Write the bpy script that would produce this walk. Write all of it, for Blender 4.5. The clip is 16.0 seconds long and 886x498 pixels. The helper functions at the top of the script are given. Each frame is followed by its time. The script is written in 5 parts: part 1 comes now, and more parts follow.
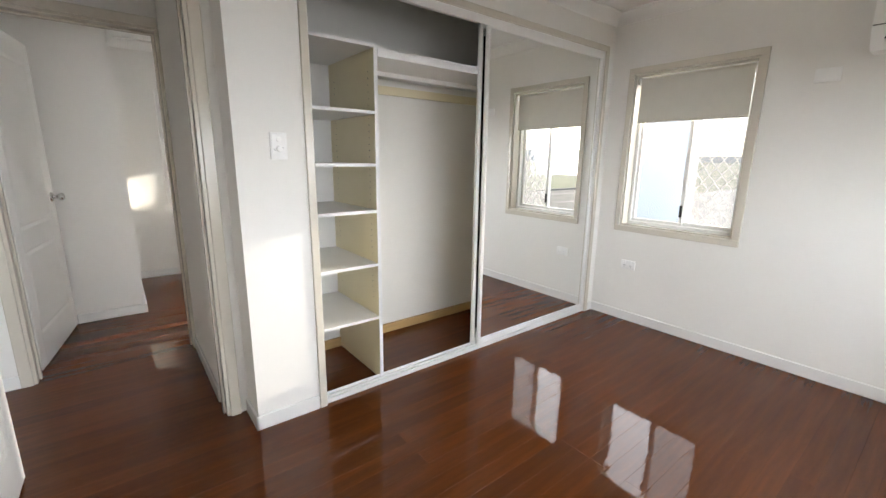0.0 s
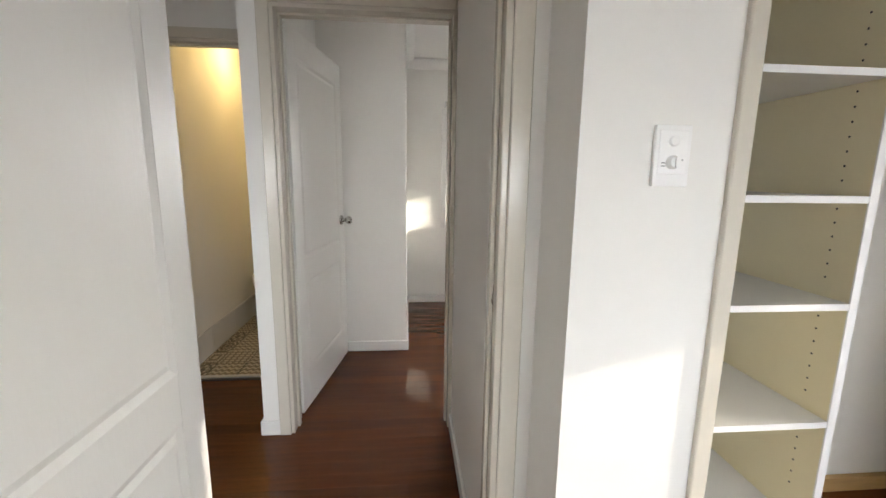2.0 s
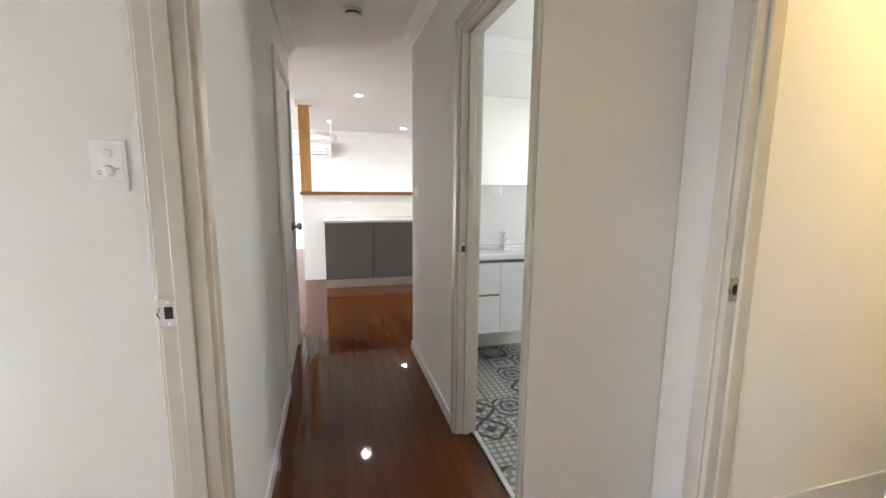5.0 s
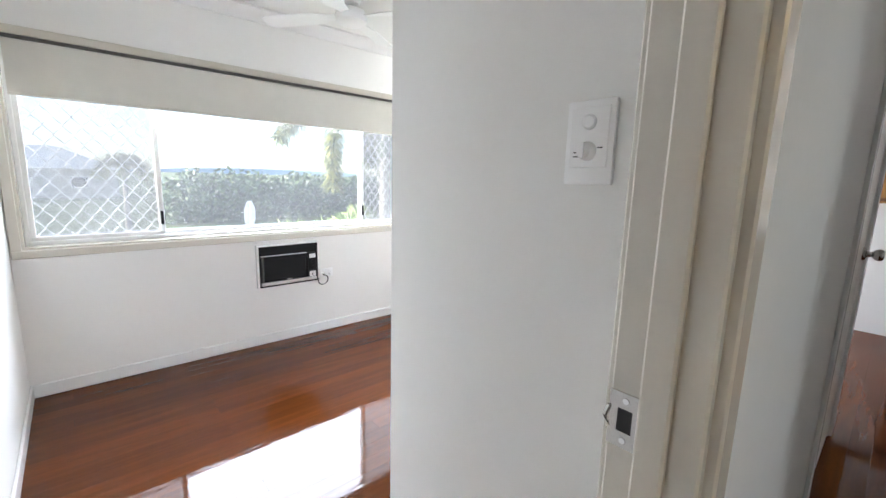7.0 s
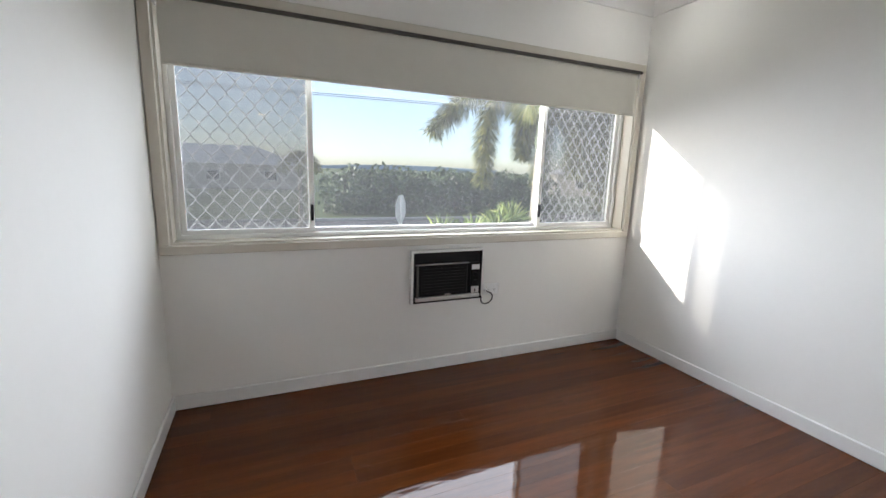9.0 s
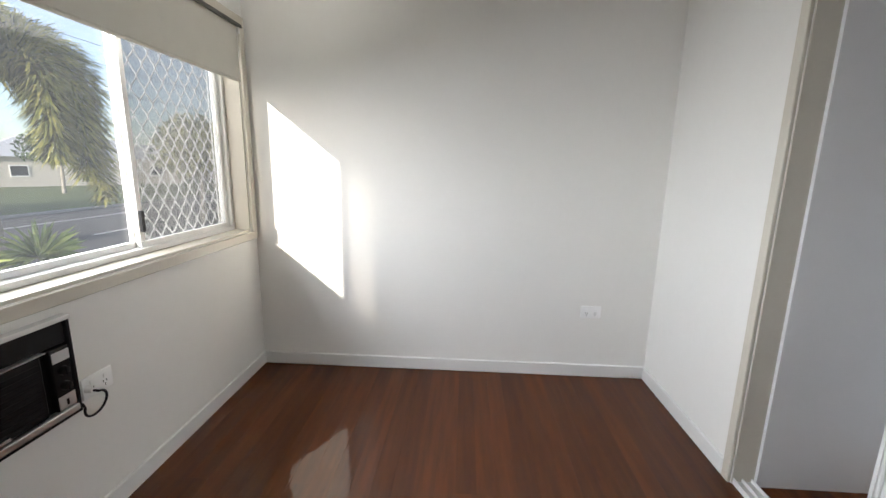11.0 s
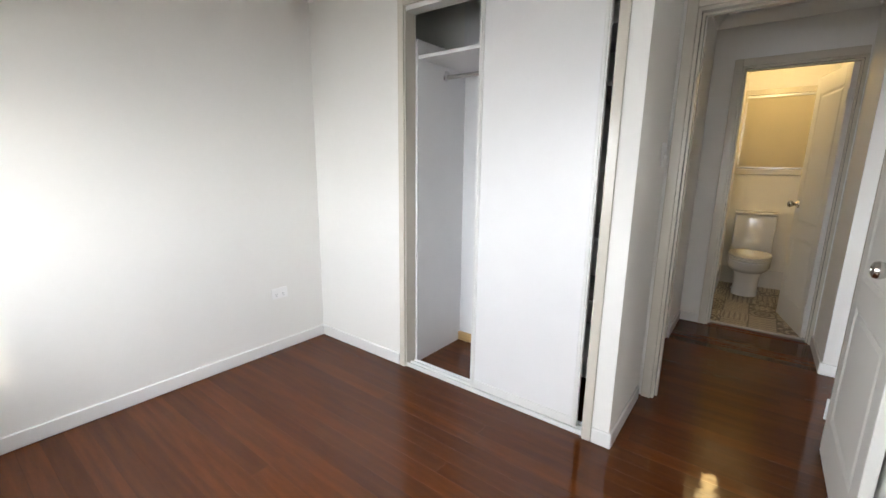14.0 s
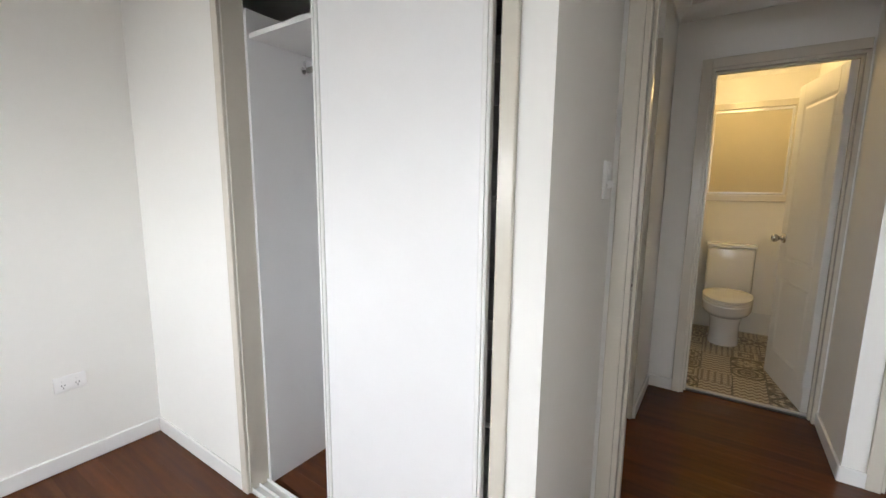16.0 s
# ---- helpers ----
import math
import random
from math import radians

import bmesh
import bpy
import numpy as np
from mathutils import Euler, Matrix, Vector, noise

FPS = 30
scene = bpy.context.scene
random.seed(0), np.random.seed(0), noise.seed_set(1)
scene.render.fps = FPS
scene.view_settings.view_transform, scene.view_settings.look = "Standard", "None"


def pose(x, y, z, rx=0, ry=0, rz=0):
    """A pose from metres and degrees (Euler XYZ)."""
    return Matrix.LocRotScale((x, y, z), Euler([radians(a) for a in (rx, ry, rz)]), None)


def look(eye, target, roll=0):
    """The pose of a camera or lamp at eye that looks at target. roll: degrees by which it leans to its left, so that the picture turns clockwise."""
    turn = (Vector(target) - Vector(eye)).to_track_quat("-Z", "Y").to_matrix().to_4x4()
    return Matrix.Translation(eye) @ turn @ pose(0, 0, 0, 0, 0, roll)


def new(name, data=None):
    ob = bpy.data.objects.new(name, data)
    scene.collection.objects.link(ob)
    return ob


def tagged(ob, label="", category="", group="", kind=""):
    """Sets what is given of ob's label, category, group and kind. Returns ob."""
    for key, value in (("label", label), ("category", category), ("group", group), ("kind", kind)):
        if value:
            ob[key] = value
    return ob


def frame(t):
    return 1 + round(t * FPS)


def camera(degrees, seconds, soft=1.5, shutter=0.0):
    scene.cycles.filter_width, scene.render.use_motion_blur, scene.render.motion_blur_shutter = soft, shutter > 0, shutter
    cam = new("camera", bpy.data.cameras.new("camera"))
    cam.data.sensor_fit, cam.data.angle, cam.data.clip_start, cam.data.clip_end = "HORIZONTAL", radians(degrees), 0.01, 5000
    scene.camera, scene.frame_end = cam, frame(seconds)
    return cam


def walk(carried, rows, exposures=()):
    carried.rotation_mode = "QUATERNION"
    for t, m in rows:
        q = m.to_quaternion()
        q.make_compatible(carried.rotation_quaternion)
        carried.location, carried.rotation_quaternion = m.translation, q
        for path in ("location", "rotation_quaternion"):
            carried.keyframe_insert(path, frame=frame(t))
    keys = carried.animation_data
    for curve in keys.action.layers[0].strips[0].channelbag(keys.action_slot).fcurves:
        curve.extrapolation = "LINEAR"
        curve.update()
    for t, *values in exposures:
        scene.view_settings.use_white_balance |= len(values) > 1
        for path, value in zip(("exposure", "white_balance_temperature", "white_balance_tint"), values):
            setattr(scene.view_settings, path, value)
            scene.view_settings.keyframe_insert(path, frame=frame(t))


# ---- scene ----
cam = camera(94.0, 16.0)

PATH = [
    (0, (-1.566, -3.668, 1.311), (-0.031, -4.876, 0.884), 0.7),
    (0.5, (-1.305, -3.754, 1.312), (0.379, -4.757, 0.913), 0.7),
    (1, (-1.042, -3.798, 1.313), (0.768, -4.56, 0.934), 0.7),
    (1.5, (-0.728, -3.763, 1.323), (1.177, -4.253, 0.963), 0.9),
    (2, (-0.394, -3.752, 1.313), (1.569, -3.921, 0.969), 0.7),
    (2.5, (-0.075, -3.701, 1.315), (1.891, -3.548, 0.984), 0.6),
    (3, (0.238, -3.61, 1.357), (2.145, -3.11, 1.02), 0.8),
    (3.2, (0.352, -3.58, 1.361), (2.213, -2.93, 1.022), 0.9),
    (5.3, (1.051, -3.249, 1.316), (1.272, -1.284, 1.015), 0.8),
    (5.5, (1.074, -3.214, 1.318), (1.101, -1.238, 1.013), 1.0),
    (6, (1.039, -3.064, 1.311), (0.507, -1.16, 1.006), 0.9),
    (6.5, (0.92, -2.865, 1.321), (-0.124, -1.191, 0.991), 1.4),
    (7, (0.811, -2.7, 1.305), (-0.656, -1.382, 0.968), 1.5),
    (7.5, (0.695, -2.659, 1.257), (-1.041, -1.724, 0.925), 1.7),
    (8, (0.451, -2.648, 1.222), (-1.417, -2.017, 0.888), 1.4),
    (8.2, (0.381, -2.613, 1.26), (-1.514, -2.087, 0.895), 1.9),
    (10.3, (-0.839, -2.373, 1.229), (-1.842, -0.686, 0.847), 1.9),
    (10.5, (-0.894, -2.356, 1.246), (-1.671, -0.554, 0.862), 1.8),
    (11, (-1.119, -2.397, 1.251), (-1.22, -0.439, 0.859), 1.1),
    (11.5, (-1.294, -2.396, 1.284), (-0.839, -0.493, 0.867), 1.1),
    (12, (-1.498, -2.366, 1.297), (-0.604, -0.629, 0.866), 0.9),
    (12.5, (-1.683, -2.42, 1.309), (-0.476, -0.885, 0.875), 0.8),
    (13, (-1.835, -2.55, 1.293), (-0.438, -1.184, 0.864), 1.0),
    (13.5, (-1.898, -2.579, 1.286), (-0.386, -1.339, 0.868), 0.8),
    (14, (-1.852, -2.548, 1.299), (-0.289, -1.366, 0.897), 0.8),
    (14.5, (-1.675, -2.515, 1.321), (-0.092, -1.35, 0.952), 0.8),
    (15, (-1.466, -2.476, 1.332), (0.131, -1.32, 0.999), 0.7),
    (15.5, (-1.213, -2.422, 1.348), (0.407, -1.287, 1.047), 0.6),
    (16, (-0.887, -2.455, 1.332), (0.754, -1.35, 1.037), 0.6),
]
walk(cam, [(t, look(eye, target, roll)) for t, eye, target, roll in PATH],
     exposures=[(0, 1.95, 6750, 10), (1.5, 1.95, 6850, 10), (3.2, 2.42, 6800, 10), (5.3, 3.4, 6350, 10), (6.2, 3.0, 6200, 10), (7.0, 2.85, 6050, 10), (7.5, 2.55, 6200, 10), (8.2, 2.02, 6200, 10),
                (10.3, 1.52, 6600, 10), (12.0, 1.55, 6600, 10), (13.4, 1.9, 6700, 10), (14.5, 2.0, 6650, 10), (16.0, 2.0, 6700, 10)])


# ---- light ----
SUN_WAY = Vector((0.30, 1.0, -0.244)).normalized()
world = bpy.data.worlds.new("sky")
scene.world = world
world.use_nodes = True
wn = world.node_tree.nodes
sky = wn.new("ShaderNodeTexSky")
sky.sky_type = "NISHITA"
sky.sun_disc = False
sky.sun_elevation = radians(13.2)
sky.sun_rotation = math.atan2(-SUN_WAY.x, -SUN_WAY.y)
sky.air_density, sky.dust_density, sky.ozone_density = 0.8, 0.9, 2.0
wn["Background"].inputs["Strength"].default_value = 0.11
hazy = wn.new("ShaderNodeHueSaturation")
hazy.inputs["Saturation"].default_value, hazy.inputs["Value"].default_value = 0.78, 0.88
world.node_tree.links.new(sky.outputs["Color"], hazy.inputs["Color"])
world.node_tree.links.new(hazy.outputs["Color"], wn["Background"].inputs["Color"])
sun = new("sun", bpy.data.lights.new("sun", "SUN"))
sun.data.energy, sun.data.angle, sun.data.color = 2.6, radians(0.5), (1.0, 0.93, 0.82)
sun.matrix_world = look((0, 0, 20), Vector((0, 0, 20)) + SUN_WAY)


def area_lamp(name, eye, target, sx, sy, watts, color=(1, 1, 1)):
    ob = new(name, bpy.data.lights.new(name, "AREA"))
    ob.data.shape, ob.data.size, ob.data.size_y = "RECTANGLE", sx, sy
    ob.data.energy, ob.data.color = watts, color
    ob.matrix_world = look(eye, target)
    return ob


def bulb(name, at, watts, color, size=0.05):
    ob = new(name, bpy.data.lights.new(name, "POINT"))
    ob.data.energy, ob.data.color, ob.data.shadow_soft_size = watts, color, size
    ob.location = at
    return ob


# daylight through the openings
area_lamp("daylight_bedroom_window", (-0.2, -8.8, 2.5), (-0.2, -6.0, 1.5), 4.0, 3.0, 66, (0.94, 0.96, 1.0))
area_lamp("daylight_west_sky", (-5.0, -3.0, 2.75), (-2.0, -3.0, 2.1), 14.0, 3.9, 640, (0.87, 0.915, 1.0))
area_lamp("daylight_east_window", (5.3, -4.7, 2.3), (3.8, -4.7, 1.5), 3.2, 2.4, 260, (0.93, 0.95, 1.0))

# lamp and its unseen opening in wall_east are added to light the bathroom
area_lamp("daylight_bathroom_window", (4.02, -1.2, 1.55), (0, -1.2, 1.2), 0.75, 0.65, 1.9, (0.95, 0.98, 1.0))
bulb("toilet_bulb", (3.20, -2.53, 2.18), 1.05, (1.0, 0.67, 0.27), 0.08)
for dx, dy in ((1.37, 2.10), (2.38, 3.57), (2.39, 4.83)):
    spot = new("downlight_bulb", bpy.data.lights.new("downlight_bulb", "SPOT"))
    spot.data.energy, spot.data.color, spot.data.shadow_soft_size, spot.data.spot_size, spot.data.spot_blend = 5, (1.0, 0.93, 0.84), 0.035, radians(125), 0.6
    spot.location = (dx, dy, 2.40)

# ---- materials ----


def mat(name, color, rough=0.5, metal=0.0, var=0.06, scale=6.0, bump=0.0, bump_scale=200.0, coat=0.0, spec=0.5, rand=0.0, stretch=(1, 1, 1)):
    """Principled surface whose colour wanders at a coarse and a fine scale."""
    m = bpy.data.materials.new(name)
    m.use_nodes = True
    nt = m.node_tree
    b = nt.nodes["Principled BSDF"]
    b.inputs["Roughness"].default_value, b.inputs["Metallic"].default_value = rough, metal
    b.inputs["Coat Weight"].default_value, b.inputs["Coat Roughness"].default_value = coat, 0.06
    b.inputs["Specular IOR Level"].default_value = spec
    tc = nt.nodes.new("ShaderNodeTexCoord")
    mp = nt.nodes.new("ShaderNodeMapping")
    mp.inputs["Scale"].default_value = stretch
    nt.links.new(tc.outputs["Object"], mp.inputs["Vector"])
    n1, n2 = nt.nodes.new("ShaderNodeTexNoise"), nt.nodes.new("ShaderNodeTexNoise")
    n1.inputs["Scale"].default_value, n2.inputs["Scale"].default_value = scale, scale * 14
    n1.inputs["Detail"].default_value = 4
    for n in (n1, n2):
        nt.links.new(mp.outputs["Vector"], n.inputs["Vector"])
    mix = nt.nodes.new("ShaderNodeMath")
    mix.operation = "MULTIPLY_ADD"
    nt.links.new(n1.outputs["Fac"], mix.inputs[0])
    mix.inputs[1].default_value = 0.7
    half = nt.nodes.new("ShaderNodeMath")
    half.operation = "MULTIPLY"
    half.inputs[1].default_value = 0.3
    nt.links.new(n2.outputs["Fac"], half.inputs[0])
    nt.links.new(half.outputs[0], mix.inputs[2])
    ramp = nt.nodes.new("ShaderNodeValToRGB")
    lo = [max(0, c * (1 - var)) for c in color]
    hi = [min(1, c * (1 + var)) for c in color]
    ramp.color_ramp.elements[0].position, ramp.color_ramp.elements[1].position = 0.3, 0.7
    ramp.color_ramp.elements[0].color, ramp.color_ramp.elements[1].color = (*lo, 1), (*hi, 1)
    nt.links.new(mix.outputs[0], ramp.inputs["Fac"])
    out = ramp.outputs["Color"]
    if rand:
        info = nt.nodes.new("ShaderNodeObjectInfo")
        hsv = nt.nodes.new("ShaderNodeHueSaturation")
        mr = nt.nodes.new("ShaderNodeMapRange")
        mr.inputs["To Min"].default_value, mr.inputs["To Max"].default_value = 1 - rand, 1 + rand
        nt.links.new(info.outputs["Random"], mr.inputs["Value"])
        nt.links.new(mr.outputs["Result"], hsv.inputs["Value"])
        nt.links.new(out, hsv.inputs["Color"])
        out = hsv.outputs["Color"]
    nt.links.new(out, b.inputs["Base Color"])
    if bump:
        n3, bp = nt.nodes.new("ShaderNodeTexNoise"), nt.nodes.new("ShaderNodeBump")
        n3.inputs["Scale"].default_value, n3.inputs["Detail"].default_value = bump_scale, 2
        nt.links.new(mp.outputs["Vector"], n3.inputs["Vector"])
        nt.links.new(n3.outputs["Fac"], bp.inputs["Height"])
        bp.inputs["Strength"].default_value, bp.inputs["Distance"].default_value = bump, 0.002
        nt.links.new(bp.outputs["Normal"], b.inputs["Normal"])
    return m


def glass(name, tint=(1, 1, 1), rough=0.0, dusty=0.004):
    """Thin pane: mostly clear, with a faint mirror and a film of dust."""
    m = bpy.data.materials.new(name)
    m.use_nodes = True
    nt = m.node_tree
    nt.nodes.remove(nt.nodes["Principled BSDF"])
    t, g, mx, fr = (nt.nodes.new(k) for k in ("ShaderNodeBsdfTransparent", "ShaderNodeBsdfGlossy", "ShaderNodeMixShader", "ShaderNodeLayerWeight"))
    t.inputs["Color"].default_value = (*tint, 1)
    g.inputs["Roughness"].default_value = rough
    fr.inputs["Blend"].default_value = 0.5
    pw, sh = nt.nodes.new("ShaderNodeMath"), nt.nodes.new("ShaderNodeMath")
    pw.operation, sh.operation = "POWER", "MULTIPLY_ADD"
    pw.inputs[1].default_value, sh.inputs[1].default_value, sh.inputs[2].default_value = 4.0, 0.5, 0.025
    nt.links.new(fr.outputs["Facing"], pw.inputs[0])
    nt.links.new(pw.outputs[0], sh.inputs[0])
    haze, dust, ns, mr = (nt.nodes.new(k) for k in ("ShaderNodeBsdfTranslucent", "ShaderNodeMixShader", "ShaderNodeTexNoise", "ShaderNodeMapRange"))
    haze.inputs["Color"].default_value = (0.9, 0.9, 0.9, 1)
    ns.inputs["Scale"].default_value, ns.inputs["Detail"].default_value = 3.0, 5
    mr.inputs["To Min"].default_value, mr.inputs["To Max"].default_value = dusty * 0.5, dusty * 1.5
    nt.links.new(ns.outputs["Fac"], mr.inputs["Value"])
    nt.links.new(mr.outputs["Result"], dust.inputs[0])
    nt.links.new(t.outputs[0], dust.inputs[1])
    nt.links.new(haze.outputs[0], dust.inputs[2])
    nt.links.new(sh.outputs[0], mx.inputs[0])
    nt.links.new(dust.outputs[0], mx.inputs[1])
    nt.links.new(g.outputs[0], mx.inputs[2])
    nt.links.new(mx.outputs[0], nt.nodes["Material Output"].inputs["Surface"])
    return m


def glowing(name, color, strength):
    m = mat(name, (0.85, 0.85, 0.82), 0.4, var=0.01)
    b = m.node_tree.nodes["Principled BSDF"]
    b.inputs["Emission Color"].default_value = (*color, 1)
    b.inputs["Emission Strength"].default_value = strength
    return m


PAINT = mat("wall_paint", (0.855, 0.845, 0.808), 0.62, var=0.014, scale=2.2, bump=0.07, bump_scale=180, spec=0.3)
CEIL = mat("ceiling_paint", (0.87, 0.865, 0.84), 0.75, var=0.01, scale=2.0, bump=0.05, bump_scale=150)
TRIM = mat("beige_gloss_trim", (0.66, 0.62, 0.535), 0.22, var=0.03, scale=5, bump=0.08, bump_scale=60)
WHITE = mat("white_gloss_paint", (0.84, 0.835, 0.81), 0.26, var=0.015, scale=4, bump=0.08, bump_scale=70)
DOORM = mat("white_door_paint", (0.82, 0.815, 0.775), 0.42, var=0.015, scale=3, bump=0.16, bump_scale=90, stretch=(1, 1, 0.25), spec=0.35)
MELA = mat("white_melamine", (0.82, 0.82, 0.82), 0.35, var=0.012, scale=8)
CREAM = mat("cream_melamine", (0.80, 0.73, 0.52), 0.4, var=0.02, scale=8)
ALU = mat("brushed_aluminium", (0.72, 0.72, 0.71), 0.33, metal=0.85, var=0.04, scale=20)
ALUW = mat("white_powdercoat", (0.82, 0.82, 0.80), 0.3, var=0.02, scale=20)
STEEL = mat("satin_nickel", (0.55, 0.53, 0.50), 0.22, metal=1.0, var=0.04, scale=30)
CHROME = mat("chrome", (0.8, 0.8, 0.8), 0.08, metal=1.0, var=0.02, scale=30)
PLAST = mat("white_plastic", (0.90, 0.90, 0.885), 0.3, var=0.01, scale=30)
BLACK = mat("black_plastic", (0.010, 0.010, 0.011), 0.42, var=0.2, scale=30, spec=0.2)
DARK = mat("dark_gap", (0.03, 0.03, 0.03), 0.6, var=0.1)
BLIND = mat("blind_fabric", (0.66, 0.64, 0.57), 0.85, var=0.025, scale=12, bump=0.2, bump_scale=900)
MIRROR = mat("mirror", (0.92, 0.93, 0.92), 0.01, metal=1.0, var=0.004)
PANE = glass("window_glass")
DUSTY = glass("dusty_window_glass", dusty=0.013)
FLYSCREEN = glass("glass_behind_insect_screen", tint=(0.55, 0.545, 0.535), dusty=0.045)
WHITE_SCREEN = glass("glass_behind_white_insect_screen", tint=(0.72, 0.72, 0.72), dusty=0.09)
PINE = mat("raw_pine_strip", (0.52, 0.34, 0.15), 0.5, var=0.12, scale=6, stretch=(8, 1, 8))
TIMBER = mat("varnished_timber", (0.40, 0.20, 0.055), 0.3, var=0.2, scale=5, stretch=(8, 8, 0.8), coat=0.4)
DTIMBER = mat("dark_timber_ledge", (0.16, 0.075, 0.03), 0.3, var=0.2, scale=5, stretch=(0.8, 8, 8), coat=0.4)
GREYCAB = mat("grey_laminate", (0.155, 0.15, 0.135), 0.45, var=0.03, scale=8)
CERAM = mat("white_ceramic", (0.86, 0.86, 0.85), 0.16, var=0.008, scale=5, coat=0.5)
TILEW = mat("white_wall_tile", (0.80, 0.80, 0.79), 0.12, var=0.01, scale=5)
SEAT = mat("toilet_seat_plastic", (0.82, 0.80, 0.74), 0.18, var=0.01, scale=5)


def floor_wood():
    """Dark red-brown polished hardwood: grain along y, a tone for each board, glossy varnish."""
    m = mat("polished_hardwood", (0.098, 0.0275, 0.0066), 0.45, var=0.30, scale=3.0, coat=0.65, spec=0.0, rand=0.17, stretch=(10, 0.7, 1))
    nt = m.node_tree
    b = nt.nodes["Principled BSDF"]
    b.inputs["Coat Roughness"].default_value, b.inputs["Coat IOR"].default_value = 0.045, 1.52
    tc = nt.nodes.new("ShaderNodeTexCoord")
    mp = nt.nodes.new("ShaderNodeMapping")
    mp.inputs["Scale"].default_value = (9, 2.2, 1)
    n, bp = nt.nodes.new("ShaderNodeTexNoise"), nt.nodes.new("ShaderNodeBump")
    n.inputs["Scale"].default_value, n.inputs["Detail"].default_value = 2.0, 2
    nt.links.new(tc.outputs["Object"], mp.inputs["Vector"])
    nt.links.new(mp.outputs["Vector"], n.inputs["Vector"])
    nt.links.new(n.outputs["Fac"], bp.inputs["Height"])
    bp.inputs["Strength"].default_value, bp.inputs["Distance"].default_value = 0.12, 0.004
    nt.links.new(bp.outputs["Normal"], b.inputs["Coat Normal"])
    return m


WOOD = floor_wood()

# ---- mesh helpers ----


def box(bm, x0, y0, z0, x1, y1, z1, bevel=0.0, seg=1):
    r = bmesh.ops.create_cube(bm, size=1, matrix=Matrix.Translation(((x0 + x1) / 2, (y0 + y1) / 2, (z0 + z1) / 2)) @ Matrix.Diagonal((abs(x1 - x0), abs(y1 - y0), abs(z1 - z0), 1)))
    if bevel:
        es = list({e for v in r["verts"] for e in v.link_edges})
        bmesh.ops.bevel(bm, geom=es, offset=bevel, segments=seg, profile=0.5, affect="EDGES")
    return bm


def cyl(bm, a, b, r0, r1=None, n=20):
    a, b = Vector(a), Vector(b)
    d = b - a
    m = Matrix.Translation((a + b) / 2) @ d.to_track_quat("Z", "Y").to_matrix().to_4x4()
    bmesh.ops.create_cone(bm, cap_ends=True, segments=n, radius1=r0, radius2=r0 if r1 is None else r1, depth=d.length, matrix=m)
    return bm


def lathe(bm, prof, m=Matrix(), n=24, sx=1.0, sy=1.0):
    """Turned shape from (radius, height) pairs round z."""
    rings = [[bm.verts.new(m @ Vector((r * sx * math.cos(2 * math.pi * k / n), r * sy * math.sin(2 * math.pi * k / n), z))) for k in range(n)] for r, z in prof]
    for a, b in zip(rings, rings[1:]):
        for k in range(n):
            bm.faces.new((a[k], a[(k + 1) % n], b[(k + 1) % n], b[k]))
    bm.faces.new(rings[0][::-1])
    bm.faces.new(rings[-1])
    return bm


def tube(bm, pts, r, n=8):
    """Round bar along points."""
    rings = []
    pts = [Vector(p) for p in pts]
    for i, p in enumerate(pts):
        d = (pts[min(i + 1, len(pts) - 1)] - pts[max(i - 1, 0)]).normalized()
        q = d.to_track_quat("Z", "Y")
        rings.append([bm.verts.new(p + q @ Vector((r * math.cos(2 * math.pi * k / n), r * math.sin(2 * math.pi * k / n), 0))) for k in range(n)])
    for a, b in zip(rings, rings[1:]):
        for k in range(n):
            bm.faces.new((a[k], a[(k + 1) % n], b[(k + 1) % n], b[k]))
    bm.faces.new(rings[0][::-1])
    bm.faces.new(rings[-1])
    return bm


def finish(name, bm, material, smooth=False):
    bmesh.ops.recalc_face_normals(bm, faces=bm.faces)
    me = bpy.data.meshes.new(name)
    bm.to_mesh(me)
    bm.free()
    me.materials.append(material)
    if smooth:
        me.polygons.foreach_set("use_smooth", [True] * len(me.polygons))
        me.set_sharp_from_angle(angle=radians(35))
    return new(name, me)


def part(name, bm, material, parent, label="", smooth=False):
    ob = finish(name, bm, material, smooth)
    ob.parent = parent
    if label:
        tagged(ob, label)
    return ob


def thing(name, label, category, group="", kind="", at=(0, 0, 0)):
    ob = tagged(new(name), label, category, group, kind)
    ob.location = at
    ob.empty_display_size = 0.1
    return ob


def B(*a, **k):
    return box(bmesh.new(), *a, **k)


def setting(name, bm, material, label, category, smooth=False):
    return tagged(finish(name, bm, material, smooth), label, category, kind="structure")


H = 2.42


def wall(name, x0, y0, x1, y1, holes=(), z1=H, z0=0.0, label="off-white painted plasterboard wall", material=None):
    """A wall along its longer side, with openings (from, to, bottom, top) cut through."""
    bm = bmesh.new()
    along_x = abs(x1 - x0) > abs(y1 - y0)
    lo, hi = (x0, x1) if along_x else (y0, y1)

    def put(a, b, za, zb):
        if b - a > 1e-4 and zb - za > 1e-4:
            box(bm, *((a, y0, za, b, y1, zb) if along_x else (x0, a, za, x1, b, zb)))

    at = lo
    for a, b, za, zb in sorted(holes):
        put(at, a, z0, z1)
        put(a, b, z0, za)
        put(a, b, zb, z1)
        at = b
    put(at, hi, z0, z1)
    return setting(name, bm, material or PAINT, label, "wall")


